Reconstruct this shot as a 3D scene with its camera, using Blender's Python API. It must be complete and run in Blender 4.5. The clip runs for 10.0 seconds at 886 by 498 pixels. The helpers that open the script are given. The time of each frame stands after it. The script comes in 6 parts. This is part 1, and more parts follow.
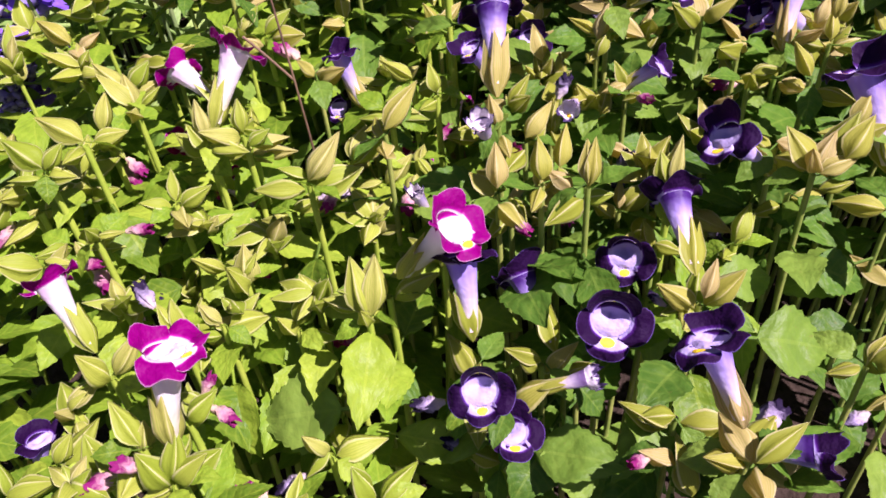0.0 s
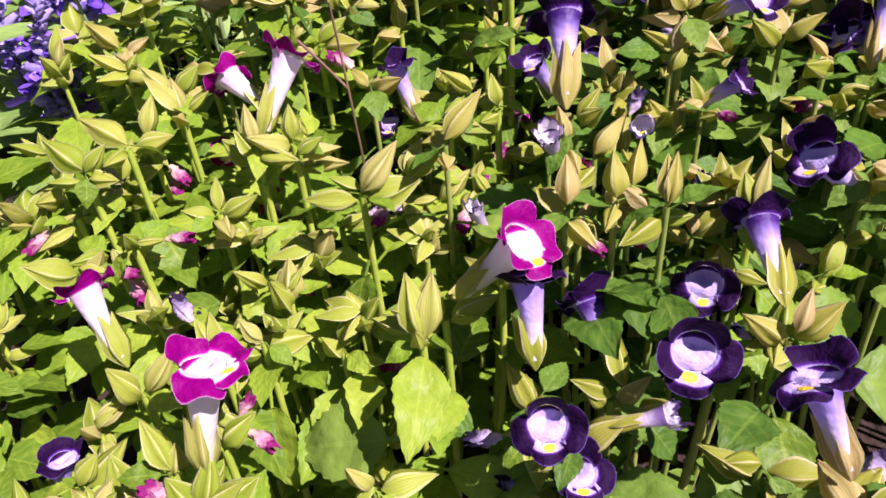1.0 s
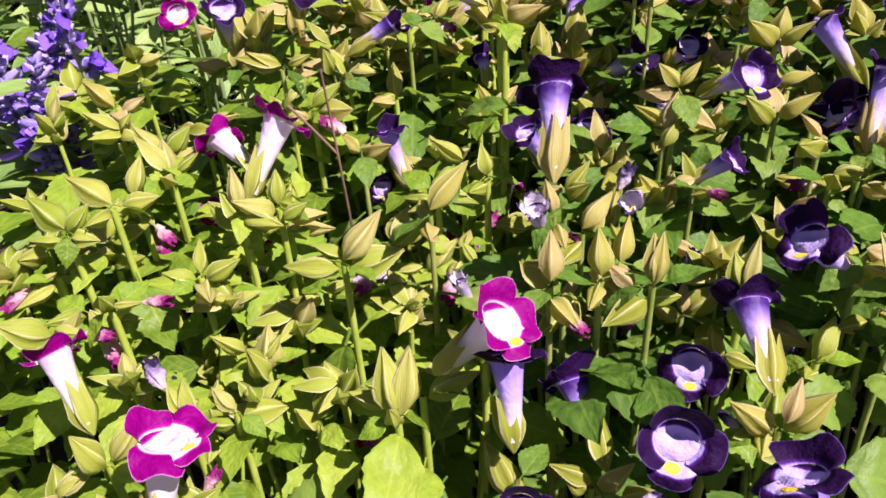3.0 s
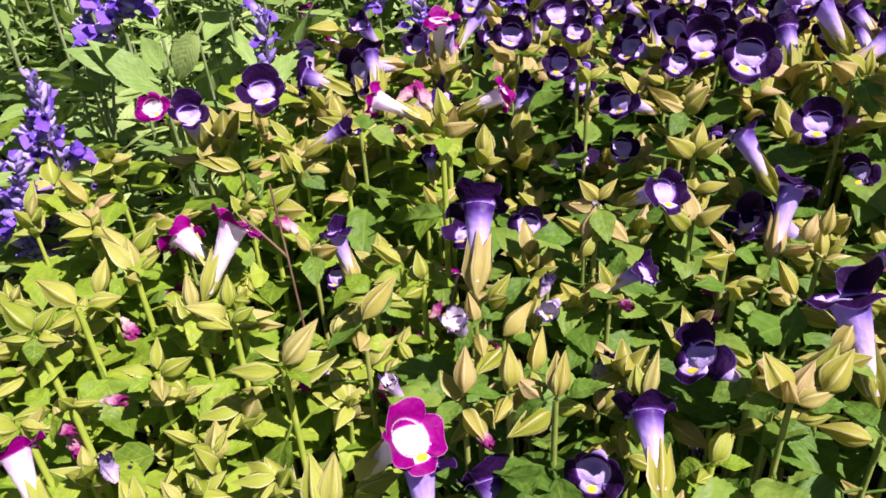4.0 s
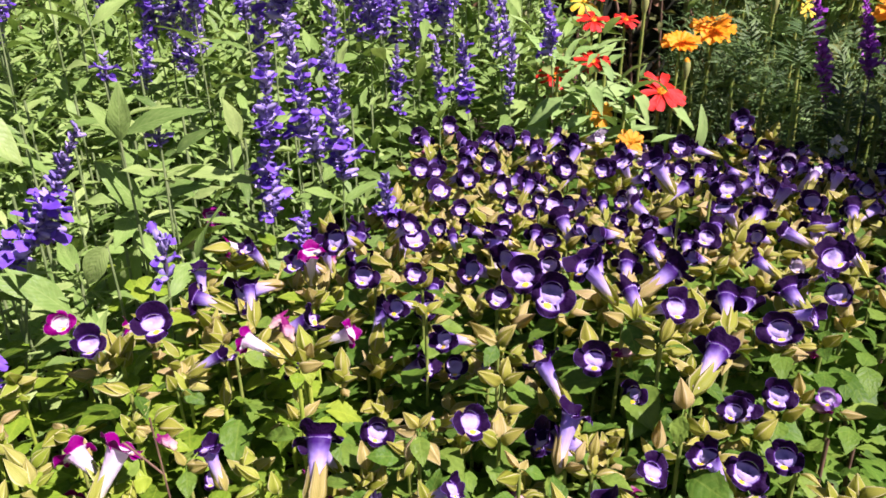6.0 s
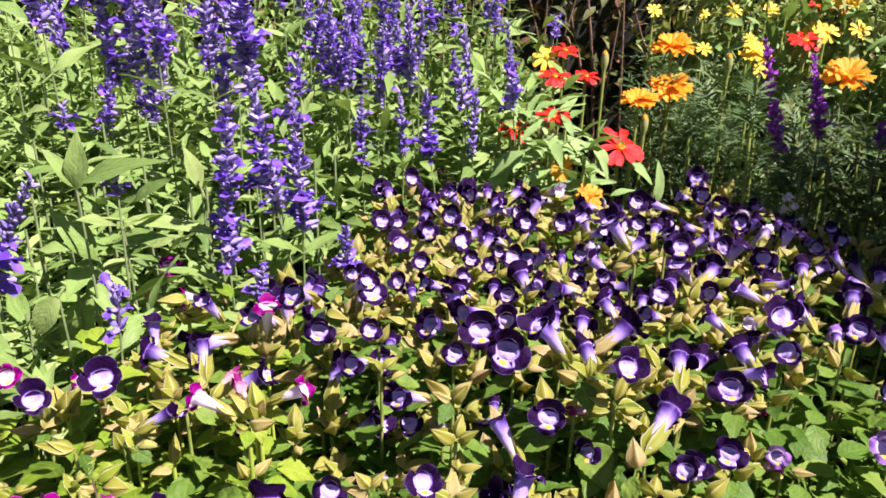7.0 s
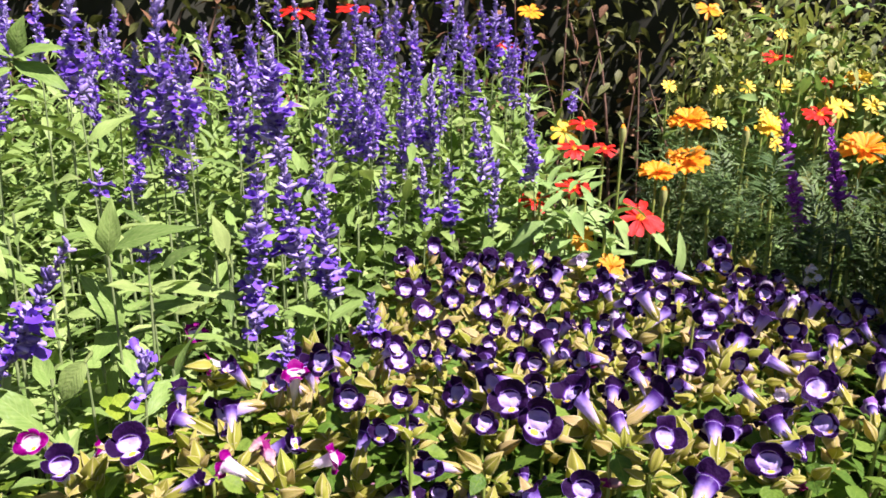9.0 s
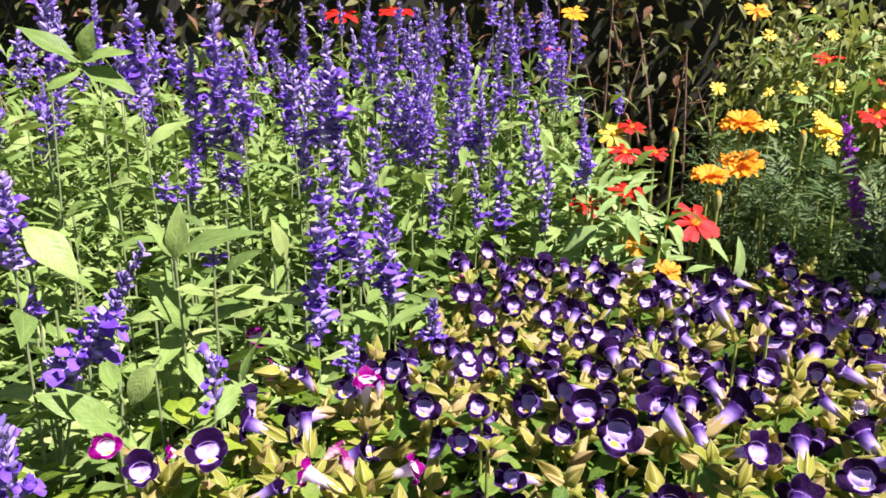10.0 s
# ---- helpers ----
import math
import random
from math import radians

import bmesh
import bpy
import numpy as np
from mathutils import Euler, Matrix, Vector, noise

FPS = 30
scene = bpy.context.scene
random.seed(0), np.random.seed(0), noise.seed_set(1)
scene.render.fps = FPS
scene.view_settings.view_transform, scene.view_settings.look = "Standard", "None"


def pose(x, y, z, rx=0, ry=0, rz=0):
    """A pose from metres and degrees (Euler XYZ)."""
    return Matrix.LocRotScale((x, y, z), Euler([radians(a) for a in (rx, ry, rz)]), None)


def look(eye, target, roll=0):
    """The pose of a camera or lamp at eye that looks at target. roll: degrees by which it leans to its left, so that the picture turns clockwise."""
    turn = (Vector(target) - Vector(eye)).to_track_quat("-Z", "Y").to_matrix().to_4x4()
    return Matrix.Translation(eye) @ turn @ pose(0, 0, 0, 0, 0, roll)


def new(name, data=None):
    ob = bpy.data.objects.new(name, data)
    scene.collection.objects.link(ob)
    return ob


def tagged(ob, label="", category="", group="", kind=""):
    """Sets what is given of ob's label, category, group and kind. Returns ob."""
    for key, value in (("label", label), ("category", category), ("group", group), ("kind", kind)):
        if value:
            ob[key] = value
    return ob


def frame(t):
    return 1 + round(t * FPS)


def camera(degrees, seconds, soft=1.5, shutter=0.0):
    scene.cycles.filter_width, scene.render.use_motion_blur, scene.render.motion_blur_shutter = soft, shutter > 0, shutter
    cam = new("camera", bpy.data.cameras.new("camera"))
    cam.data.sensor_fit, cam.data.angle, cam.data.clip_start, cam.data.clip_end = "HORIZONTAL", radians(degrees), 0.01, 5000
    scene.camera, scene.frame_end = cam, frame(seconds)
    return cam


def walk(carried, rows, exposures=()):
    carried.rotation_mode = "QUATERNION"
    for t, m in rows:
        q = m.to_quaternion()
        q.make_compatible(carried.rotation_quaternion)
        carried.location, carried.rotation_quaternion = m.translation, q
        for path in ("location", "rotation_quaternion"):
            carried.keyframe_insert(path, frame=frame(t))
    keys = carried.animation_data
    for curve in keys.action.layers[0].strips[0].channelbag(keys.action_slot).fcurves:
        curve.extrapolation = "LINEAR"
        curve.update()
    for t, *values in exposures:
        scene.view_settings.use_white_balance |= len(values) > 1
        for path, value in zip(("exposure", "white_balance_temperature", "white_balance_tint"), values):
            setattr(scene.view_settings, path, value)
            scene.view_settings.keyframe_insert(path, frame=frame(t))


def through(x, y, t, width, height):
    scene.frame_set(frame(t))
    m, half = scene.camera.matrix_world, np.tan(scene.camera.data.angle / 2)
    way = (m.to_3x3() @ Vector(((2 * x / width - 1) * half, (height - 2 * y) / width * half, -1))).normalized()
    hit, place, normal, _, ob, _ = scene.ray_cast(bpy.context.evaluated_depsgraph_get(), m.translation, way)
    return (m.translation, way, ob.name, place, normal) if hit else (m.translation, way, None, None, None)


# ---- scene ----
cam = camera(60.3, 10.0, soft=1.7)
METRES, EYE, TILT, LEAN, TURN = 0.32, 0.40, -42.0, 5.0, 0.0
ROWS = [
    (0, -0.00083, 0.00026, -0.00076, -0.363, 0.174, -0.401),
    (0.5, -0.02297, 0.06734, -0.02524, 0.753, 1.729, -1.544),
    (1, -0.03729, 0.06704, -0.02112, 1.582, 2.937, -2.476),
    (1.5, -0.02837, 0.07918, -0.03678, 2.135, 3.660, -3.031),
    (2, 0.00098, 0.10643, -0.02654, 2.235, 4.861, -3.474),
    (2.2, 0.01101, 0.10071, -0.02218, 2.254, 5.454, -3.301),
    (3.3, -0.01537, 0.07779, 0.00895, 2.116, 7.514, -4.643),
    (3.5, -0.00300, 0.06823, 0.01852, 2.183, 7.903, -4.753),
    (4, 0.07432, -0.00808, 0.09747, 2.409, 8.668, -4.747),
    (4.5, 0.14373, -0.09588, 0.13702, 1.757, 10.444, -4.664),
    (5, 0.18856, -0.19583, 0.16794, 0.468, 12.812, -4.375),
    (5.5, 0.19691, -0.25580, 0.20211, -0.841, 15.030, -4.091),
    (5.7, 0.20651, -0.28326, 0.22157, -1.522, 15.867, -3.949),
    (6.8, 0.21530, -0.32848, 0.26096, -4.438, 19.887, -3.596),
    (7, 0.22710, -0.32471, 0.26508, -5.007, 20.554, -3.600),
    (7.5, 0.24663, -0.33014, 0.27197, -5.934, 22.236, -3.596),
    (8, 0.25075, -0.35533, 0.26530, -6.007, 24.072, -3.689),
    (8.5, 0.23047, -0.36196, 0.25951, -5.279, 25.335, -3.945),
    (9, 0.19002, -0.32183, 0.25205, -4.365, 25.892, -4.280),
    (9.5, 0.14644, -0.29483, 0.25753, -3.430, 25.954, -4.772),
    (10, 0.09498, -0.29797, 0.26186, -2.614, 25.915, -5.450),
]
walk(cam, [(t, pose(0, 0, EYE, TILT, LEAN, TURN) @ pose(METRES * x, METRES * y, METRES * z, 90 + pitch, roll, yaw)) for t, x, y, z, yaw, pitch, roll in ROWS], exposures=((0.0, 1.14, 6000, 49), (3.0, 1.13, 6000, 49), (5.5, 1.09, 6000, 49), (7.0, 1.32, 6000, 48), (10.0, 1.36, 6000, 48)))

# ---- light ----
SUN = Vector((0.46, -0.28, 0.80)).normalized()
world = bpy.data.worlds.new("sky")
scene.world = world
world.use_nodes = True
sky = world.node_tree.nodes.new("ShaderNodeTexSky")
sky.sky_type, sky.sun_disc = "NISHITA", False
sky.sun_elevation, sky.sun_rotation = math.asin(SUN.z), math.atan2(SUN.x, SUN.y)
world.node_tree.nodes["Background"].inputs[1].default_value = 0.031
world.node_tree.links.new(sky.outputs[0], world.node_tree.nodes["Background"].inputs[0])
lamp = bpy.data.lights.new("sun", "SUN")
lamp.energy, lamp.angle, lamp.color = 5.0, radians(0.5), (1.0, 0.95, 0.88)
sun = new("sun", lamp)
sun.matrix_world = look(SUN * 6, (0, 0, 0))

rng = random.Random(11)


# ---- materials ----
class Mat:
    """A node material with a few shorthands."""

    def __init__(self, name, rough=0.5, spec=0.4):
        self.m = bpy.data.materials.new(name)
        self.m.use_nodes = True
        self.t = self.m.node_tree
        self.p = self.t.nodes["Principled BSDF"]
        self.p.inputs["Roughness"].default_value = rough
        self.p.inputs["Specular IOR Level"].default_value = spec

    def node(self, kind, **values):
        n = self.t.nodes.new("ShaderNode" + kind)
        for key, value in values.items():
            n.inputs[int(key[1:]) if key[0] == "i" and key[1:].isdigit() else key].default_value = value
        return n

    def link(self, a, b):
        self.t.links.new(a, b)

    def math(self, op, a, b=0.0, c=0.0):
        n = self.t.nodes.new("ShaderNodeMath")
        n.operation = op
        for k, v in enumerate((a, b, c)):
            if isinstance(v, (int, float)):
                n.inputs[k].default_value = v
            else:
                self.link(v, n.inputs[k])
        return n.outputs[0]

    def ramp(self, fac, stops):
        n = self.t.nodes.new("ShaderNodeValToRGB")
        while len(n.color_ramp.elements) < len(stops):
            n.color_ramp.elements.new(0.5)
        for e, (at, col) in zip(n.color_ramp.elements, stops):
            e.position, e.color = at, (*col, 1)
        self.link(fac, n.inputs[0])
        return n.outputs[0]

    def mix(self, fac, a, b, blend="MIX"):
        n = self.t.nodes.new("ShaderNodeMix")
        n.data_type, n.blend_type = "RGBA", blend
        for k, v in ((0, fac), (6, a), (7, b)):
            if isinstance(v, (int, float)):
                n.inputs[k].default_value = v
            elif isinstance(v, tuple):
                n.inputs[k].default_value = (*v, 1)
            else:
                self.link(v, n.inputs[k])
        return n.outputs[2]

    def noise(self, scale, detail=3.0, coord=None):
        n = self.node("TexNoise", Scale=scale, Detail=detail)
        self.link(coord if coord else self.coord("Object"), n.inputs["Vector"])
        return n.outputs["Fac"]

    def coord(self, which):
        return self.t.nodes.new("ShaderNodeTexCoord").outputs[which]

    def uv(self):
        s = self.t.nodes.new("ShaderNodeSeparateXYZ")
        self.link(self.coord("UV"), s.inputs[0])
        return s.outputs[0], s.outputs[1]

    def chance(self):
        return self.t.nodes.new("ShaderNodeObjectInfo").outputs["Random"]

    def island(self):
        return self.t.nodes.new("ShaderNodeNewGeometry").outputs["Random Per Island"]

    def bump(self, height, strength=0.3, distance=0.001):
        n = self.node("Bump", Strength=strength, Distance=distance)
        self.link(height, n.inputs["Height"])
        self.link(n.outputs[0], self.p.inputs["Normal"])
        return n.outputs[0]

    def finish(self, color, through=0.0, tint=None):
        """Base colour, and light let through a thin leaf or petal."""
        self.link(color, self.p.inputs["Base Color"])
        if through:
            tr, mixer = self.node("BsdfTranslucent"), self.node("MixShader", i0=through)
            self.link(self.mix(1.0, color, tint or (1, 1, 1), "MULTIPLY"), tr.inputs[0])
            out = self.t.nodes["Material Output"]
            self.link(self.p.outputs[0], mixer.inputs[1])
            self.link(tr.outputs[0], mixer.inputs[2])
            self.link(mixer.outputs[0], out.inputs[0])
        return self.m


def leaf_mat(name, dark, mid, light, through=0.3, veins=9.0, rough=0.55, edge=0.25):
    m = Mat(name, rough, 0.17)
    u, v = m.uv()
    side = m.math("ABSOLUTE", m.math("SUBTRACT", u, 0.5))
    rib = m.math("LESS_THAN", side, 0.022)
    wave = m.math("SINE", m.math("MULTIPLY", m.math("SUBTRACT", v, m.math("MULTIPLY", side, 0.55)), veins * 6.283))
    line = m.math("POWER", m.math("MULTIPLY_ADD", wave, 0.5, 0.5), 7.0)
    vein = m.math("MAXIMUM", rib, m.math("MULTIPLY", line, 0.5))
    both = m.math("ADD", m.math("MULTIPLY", m.chance(), 0.6), m.math("MULTIPLY", m.island(), 0.4))
    col = m.ramp(both, [(0.1, dark), (0.5, mid), (0.95, light)])
    shift = m.t.nodes.new("ShaderNodeVectorMath")
    shift.operation = "ADD"
    m.link(m.coord("UV"), shift.inputs[0])
    m.link(m.math("MULTIPLY", both, 60.0), shift.inputs[1])
    own = shift.outputs[0]
    col = m.mix(m.math("MULTIPLY", m.math("POWER", m.noise(3.0, 4.0, own), 1.8), 0.85), col, dark)
    col = m.mix(m.math("MULTIPLY", m.math("POWER", m.noise(5.0, 2.0, own), 3.0), 0.6), col, light)
    col = m.mix(m.math("MULTIPLY", vein, 0.24), col, light)
    spots = m.math("GREATER_THAN", m.noise(16.0, 2.0, own), 0.70)
    col = m.mix(m.math("MULTIPLY", spots, edge), col, (0.22, 0.15, 0.05))
    quilt = m.math("ADD", m.math("MULTIPLY", wave, -0.12), m.math("MULTIPLY", rib, -1.0))
    m.bump(m.math("ADD", quilt, m.math("MULTIPLY", m.noise(7.0, 3.0, own), 2.2)), 0.30, 0.0016)
    return m.finish(col, through, (1.0, 1.0, 0.55))


LIME_LEAF = leaf_mat("lime_leaf", (0.035, 0.100, 0.007), (0.190, 0.355, 0.016), (0.41, 0.53, 0.045), 0.36, 6.5, 0.45)
GREEN_LEAF = leaf_mat("green_leaf", (0.026, 0.085, 0.010), (0.090, 0.225, 0.018), (0.27, 0.41, 0.055), 0.38, 6.5, 0.45)
SALVIA_LEAF = leaf_mat("salvia_leaf", (0.06, 0.14, 0.022), (0.195, 0.35, 0.065), (0.40, 0.54, 0.155), 0.27, 10.0, 0.42, 0.1)
ZINNIA_LEAF = leaf_mat("zinnia_leaf", (0.13, 0.27, 0.055), (0.23, 0.40, 0.10), (0.36, 0.51, 0.17), 0.25, 7.0, 0.5, 0.1)
MARIGOLD_LEAF = leaf_mat("marigold_leaf", (0.03, 0.08, 0.02), (0.07, 0.14, 0.035), (0.17, 0.27, 0.08), 0.15, 6.0, 0.4, 0.0)
HEDGE_LEAF = leaf_mat("hedge_leaf", (0.04, 0.06, 0.02), (0.14, 0.17, 0.04), (0.36, 0.38, 0.11), 0.2, 8.0, 0.5, 0.2)
BACK_LEAF = leaf_mat("back_leaf", (0.05, 0.09, 0.02), (0.22, 0.32, 0.06), (0.50, 0.56, 0.18), 0.3, 7.0, 0.55, 0.3)
DRY_LEAF = leaf_mat("dry_leaf", (0.10, 0.05, 0.02), (0.22, 0.12, 0.05), (0.38, 0.26, 0.12), 0.15, 8.0, 0.7, 0.4)


def stem_mat(name, low, high):
    m = Mat(name, 0.45, 0.4)
    col = m.ramp(m.noise(60.0), [(0.3, low), (0.7, high)])
    m.bump(m.noise(500.0), 0.3, 0.0006)
    return m.finish(col, 0.12)


LIME_STEM = stem_mat("lime_stem", (0.26, 0.40, 0.03), (0.42, 0.52, 0.06))
GREEN_STEM = stem_mat("green_stem", (0.14, 0.25, 0.03), (0.34, 0.38, 0.08))
SALVIA_STEM = stem_mat("salvia_stem", (0.15, 0.24, 0.07), (0.26, 0.34, 0.13))
DARK_STEM = stem_mat("dark_stem", (0.06, 0.04, 0.09), (0.14, 0.12, 0.16))
WOOD_STEM = stem_mat("woody_stem", (0.08, 0.05, 0.03), (0.25, 0.16, 0.09))


def calyx_mat(name, body, pale, rim, blush):
    """Ribbed calyx: u runs once round each rib, v from the stalk to the tip."""
    m = Mat(name, 0.55, 0.25)
    u, v = m.uv()
    side = m.math("ABSOLUTE", m.math("SUBTRACT", u, 0.5))
    pick = m.math("FRACT", m.math("ADD", m.chance(), m.island()))
    col = m.ramp(pick, [(0.1, body), (0.62, pale), (1.0, blush)])
    keel = m.math("MINIMUM", m.math("MAXIMUM", m.math("MULTIPLY_ADD", side, 9.0, -3.2), 0.0), 1.0)
    col = m.mix(m.math("MULTIPLY", keel, 0.75), col, rim)
    red = m.math("MULTIPLY", m.math("POWER", v, 3.0), m.math("MULTIPLY_ADD", pick, 0.28, 0.0))
    col = m.mix(red, col, (0.40, 0.21, 0.13))
    streak = m.math("POWER", m.math("MULTIPLY_ADD", m.math("SINE", m.math("ADD", m.math("MULTIPLY", u, 44.0), m.math("MULTIPLY", v, 5.0))), 0.5, 0.5), 3.0)
    col = m.mix(m.math("MULTIPLY", streak, 0.7), col, body)
    col = m.mix(m.math("MULTIPLY", m.noise(6.0, 3.0, m.coord("UV")), 0.35), col, body)
    m.bump(m.noise(7.0, 2.0, m.coord("UV")), 0.25, 0.001)
    return m.finish(col, 0.48, (1.0, 0.95, 0.55))


LIME_CALYX = calyx_mat("lime_calyx", (0.28, 0.39, 0.025), (0.49, 0.56, 0.07), (0.82, 0.78, 0.40), (0.60, 0.54, 0.18))
TAN_CALYX = calyx_mat("tan_calyx", (0.30, 0.36, 0.03), (0.51, 0.50, 0.08), (0.82, 0.75, 0.42), (0.65, 0.48, 0.24))


def petal_mat(name, deep, mid, throat, rim, start, through=0.3, rough=0.55):
    """u: how far out from the throat, v: 1 at the lobe's edge."""
    m = Mat(name, rough, 0.12)
    u, v = m.uv()
    wob = m.math("ADD", u, m.math("MULTIPLY", m.math("SUBTRACT", m.noise(2.5, 2.0), 0.5), 0.25))
    wob = m.math("ADD", wob, m.math("MULTIPLY", m.math("SUBTRACT", m.chance(), 0.5), start * 0.35))
    col = m.ramp(wob, [(0.0, throat), (start, throat), (start + 0.06, mid), (start + 0.16, deep), (1.0, deep)])
    col = m.mix(m.math("MULTIPLY", m.noise(9.0), 0.05), col, mid)
    col = m.mix(m.math("MULTIPLY", m.math("GREATER_THAN", v, 0.965), 0.3), col, rim)
    m.bump(m.noise(7.0), 0.2, 0.02)
    return m.finish(col, through)


VIOLET_DEEP, VIOLET_MID, VIOLET_RIM = (0.0115, 0.0010, 0.021), (0.066, 0.011, 0.15), (0.24, 0.15, 0.52)
VIOLET = petal_mat("violet_petal", VIOLET_DEEP, VIOLET_MID, (0.38, 0.31, 0.58), VIOLET_RIM, 0.0, 0.14, 0.7)
VIOLET_SIDE = petal_mat("violet_side", VIOLET_DEEP, VIOLET_MID, (0.38, 0.31, 0.56), VIOLET_RIM, 0.08, 0.14, 0.7)
VIOLET_LIP = petal_mat("violet_lip", VIOLET_DEEP, VIOLET_MID, (0.43, 0.36, 0.58), VIOLET_RIM, 0.44, 0.14, 0.7)
MAGENTA_DEEP, MAGENTA_MID, MAGENTA_RIM = (0.22, 0.001, 0.13), (0.38, 0.006, 0.25), (0.80, 0.55, 0.74)
MAGENTA = petal_mat("magenta_petal", MAGENTA_DEEP, MAGENTA_MID, (0.66, 0.62, 0.64), MAGENTA_RIM, 0.03)
MAGENTA_SIDE = petal_mat("magenta_side", MAGENTA_DEEP, MAGENTA_MID, (0.66, 0.62, 0.64), MAGENTA_RIM, 0.14)
MAGENTA_LIP = petal_mat("magenta_lip", MAGENTA_DEEP, MAGENTA_MID, (0.68, 0.65, 0.66), MAGENTA_RIM, 0.45)
FADED = petal_mat("faded_petal", (0.05, 0.03, 0.09), (0.34, 0.28, 0.45), (0.72, 0.66, 0.72), (0.16, 0.11, 0.24), 0.55, 0.3, 0.8)
LILAC = petal_mat("lilac_petal", (0.30, 0.14, 0.42), (0.40, 0.24, 0.58), (0.62, 0.52, 0.72), (0.6, 0.5, 0.7), 0.2)


def tube_mat(name, base, middle, mouth, lip):
    m = Mat(name, 0.5, 0.3)
    u, v = m.uv()
    streak = m.math("MULTIPLY", m.math("SINE", m.math("MULTIPLY", u, 75.0)), 0.04)
    col = m.ramp(m.math("ADD", v, streak), [(0.25, base), (0.55, middle), (0.90, mouth)])
    top = m.math("MULTIPLY_ADD", m.math("SINE", m.math("MULTIPLY", u, math.tau)), 1.6, 0.9)
    top = m.math("MINIMUM", m.math("MAXIMUM", top, 0.0), 1.0)
    col = m.mix(m.math("MULTIPLY", top, m.math("MINIMUM", m.math("MAXIMUM", m.math("MULTIPLY_ADD", v, 4.0, -2.7), 0.0), 1.0)), col, lip)
    m.bump(m.noise(5.0), 0.12, 0.02)
    return m.finish(col, 0.42)


VIOLET_TUBE = tube_mat("violet_tube", (0.80, 0.72, 0.66), (0.62, 0.52, 0.85), (0.44, 0.31, 0.78), (0.07, 0.02, 0.18))
MAGENTA_TUBE = tube_mat("white_tube", (0.78, 0.76, 0.55), (0.85, 0.82, 0.80), (0.85, 0.80, 0.84), (0.80, 0.62, 0.76))
FADED_TUBE = tube_mat("faded_tube", (0.55, 0.45, 0.30), (0.66, 0.58, 0.60), (0.45, 0.38, 0.55), (0.20, 0.12, 0.28))


def plain_mat(name, a, b, scale=200.0, rough=0.6, through=0.0, height=0.3):
    m = Mat(name, rough, 0.3)
    fac = m.math("ADD", m.math("MULTIPLY", m.noise(scale), 0.6), m.math("MULTIPLY", m.island(), 0.4))
    col = m.ramp(fac, [(0.25, a), (0.75, b)])
    m.bump(m.noise(scale * 2), height, 0.001)
    return m.finish(col, through)


YELLOW = plain_mat("pollen_yellow", (0.80, 0.50, 0.005), (0.88, 0.66, 0.02), 8.0)
SPIKE_CUP = plain_mat("spike_calyx", (0.14, 0.10, 0.32), (0.50, 0.44, 0.68), 300.0, 0.7, 0.15)
SPIKE_BLUE = plain_mat("spike_corolla", (0.115, 0.045, 0.37), (0.29, 0.16, 0.64), 200.0, 0.5, 0.3)
PLUM = plain_mat("plum_corolla", (0.28, 0.04, 0.36), (0.56, 0.16, 0.64), 200.0, 0.5, 0.25)
RED = plain_mat("red_petal", (0.52, 0.010, 0.002), (0.70, 0.028, 0.004), 150.0, 0.5, 0.25)
ORANGE = plain_mat("orange_petal", (0.88, 0.30, 0.002), (0.94, 0.50, 0.008), 150.0, 0.5, 0.40)
BRIGHT = plain_mat("yellow_petal", (0.80, 0.54, 0.004), (0.86, 0.66, 0.035), 150.0, 0.5, 0.25)
WHITE = plain_mat("white_petal", (0.70, 0.70, 0.66), (0.82, 0.82, 0.80), 150.0, 0.5, 0.25)


def wilt_mat(name, base, mid, tip):
    """Papery at the calyx, coloured and creased towards the shrivelled mouth."""
    m = Mat(name, 0.75, 0.2)
    u, v = m.uv()
    crease = m.noise(7.0, 4.0, m.coord("UV"))
    col = m.ramp(m.math("ADD", v, m.math("MULTIPLY", m.math("SUBTRACT", crease, 0.5), 0.7)), [(0.15, base), (0.5, mid), (0.8, tip)])
    m.bump(crease, 0.6, 0.002)
    return m.finish(col, 0.3)


WILT = wilt_mat("wilted_petal", (0.62, 0.46, 0.32), (0.56, 0.30, 0.34), (0.24, 0.015, 0.12))
WILT_DARK = wilt_mat("wilted_dark", (0.58, 0.50, 0.48), (0.40, 0.33, 0.48), (0.018, 0.010, 0.035))
BUD_GREEN = plain_mat("marigold_bud", (0.18, 0.24, 0.05), (0.36, 0.40, 0.12), 300.0, 0.5)

m = Mat("soil", 0.95, 0.1)
crumbs = m.noise(90.0, 6.0)
far_tone = m.noise(3.0, 3.0)
tone = m.mix(far_tone, m.ramp(crumbs, [(0.3, (0.018, 0.012, 0.008)), (0.7, (0.07, 0.048, 0.032))]), (0.035, 0.026, 0.018))
m.bump(crumbs, 0.9, 0.01)
SOIL = m.finish(tone)


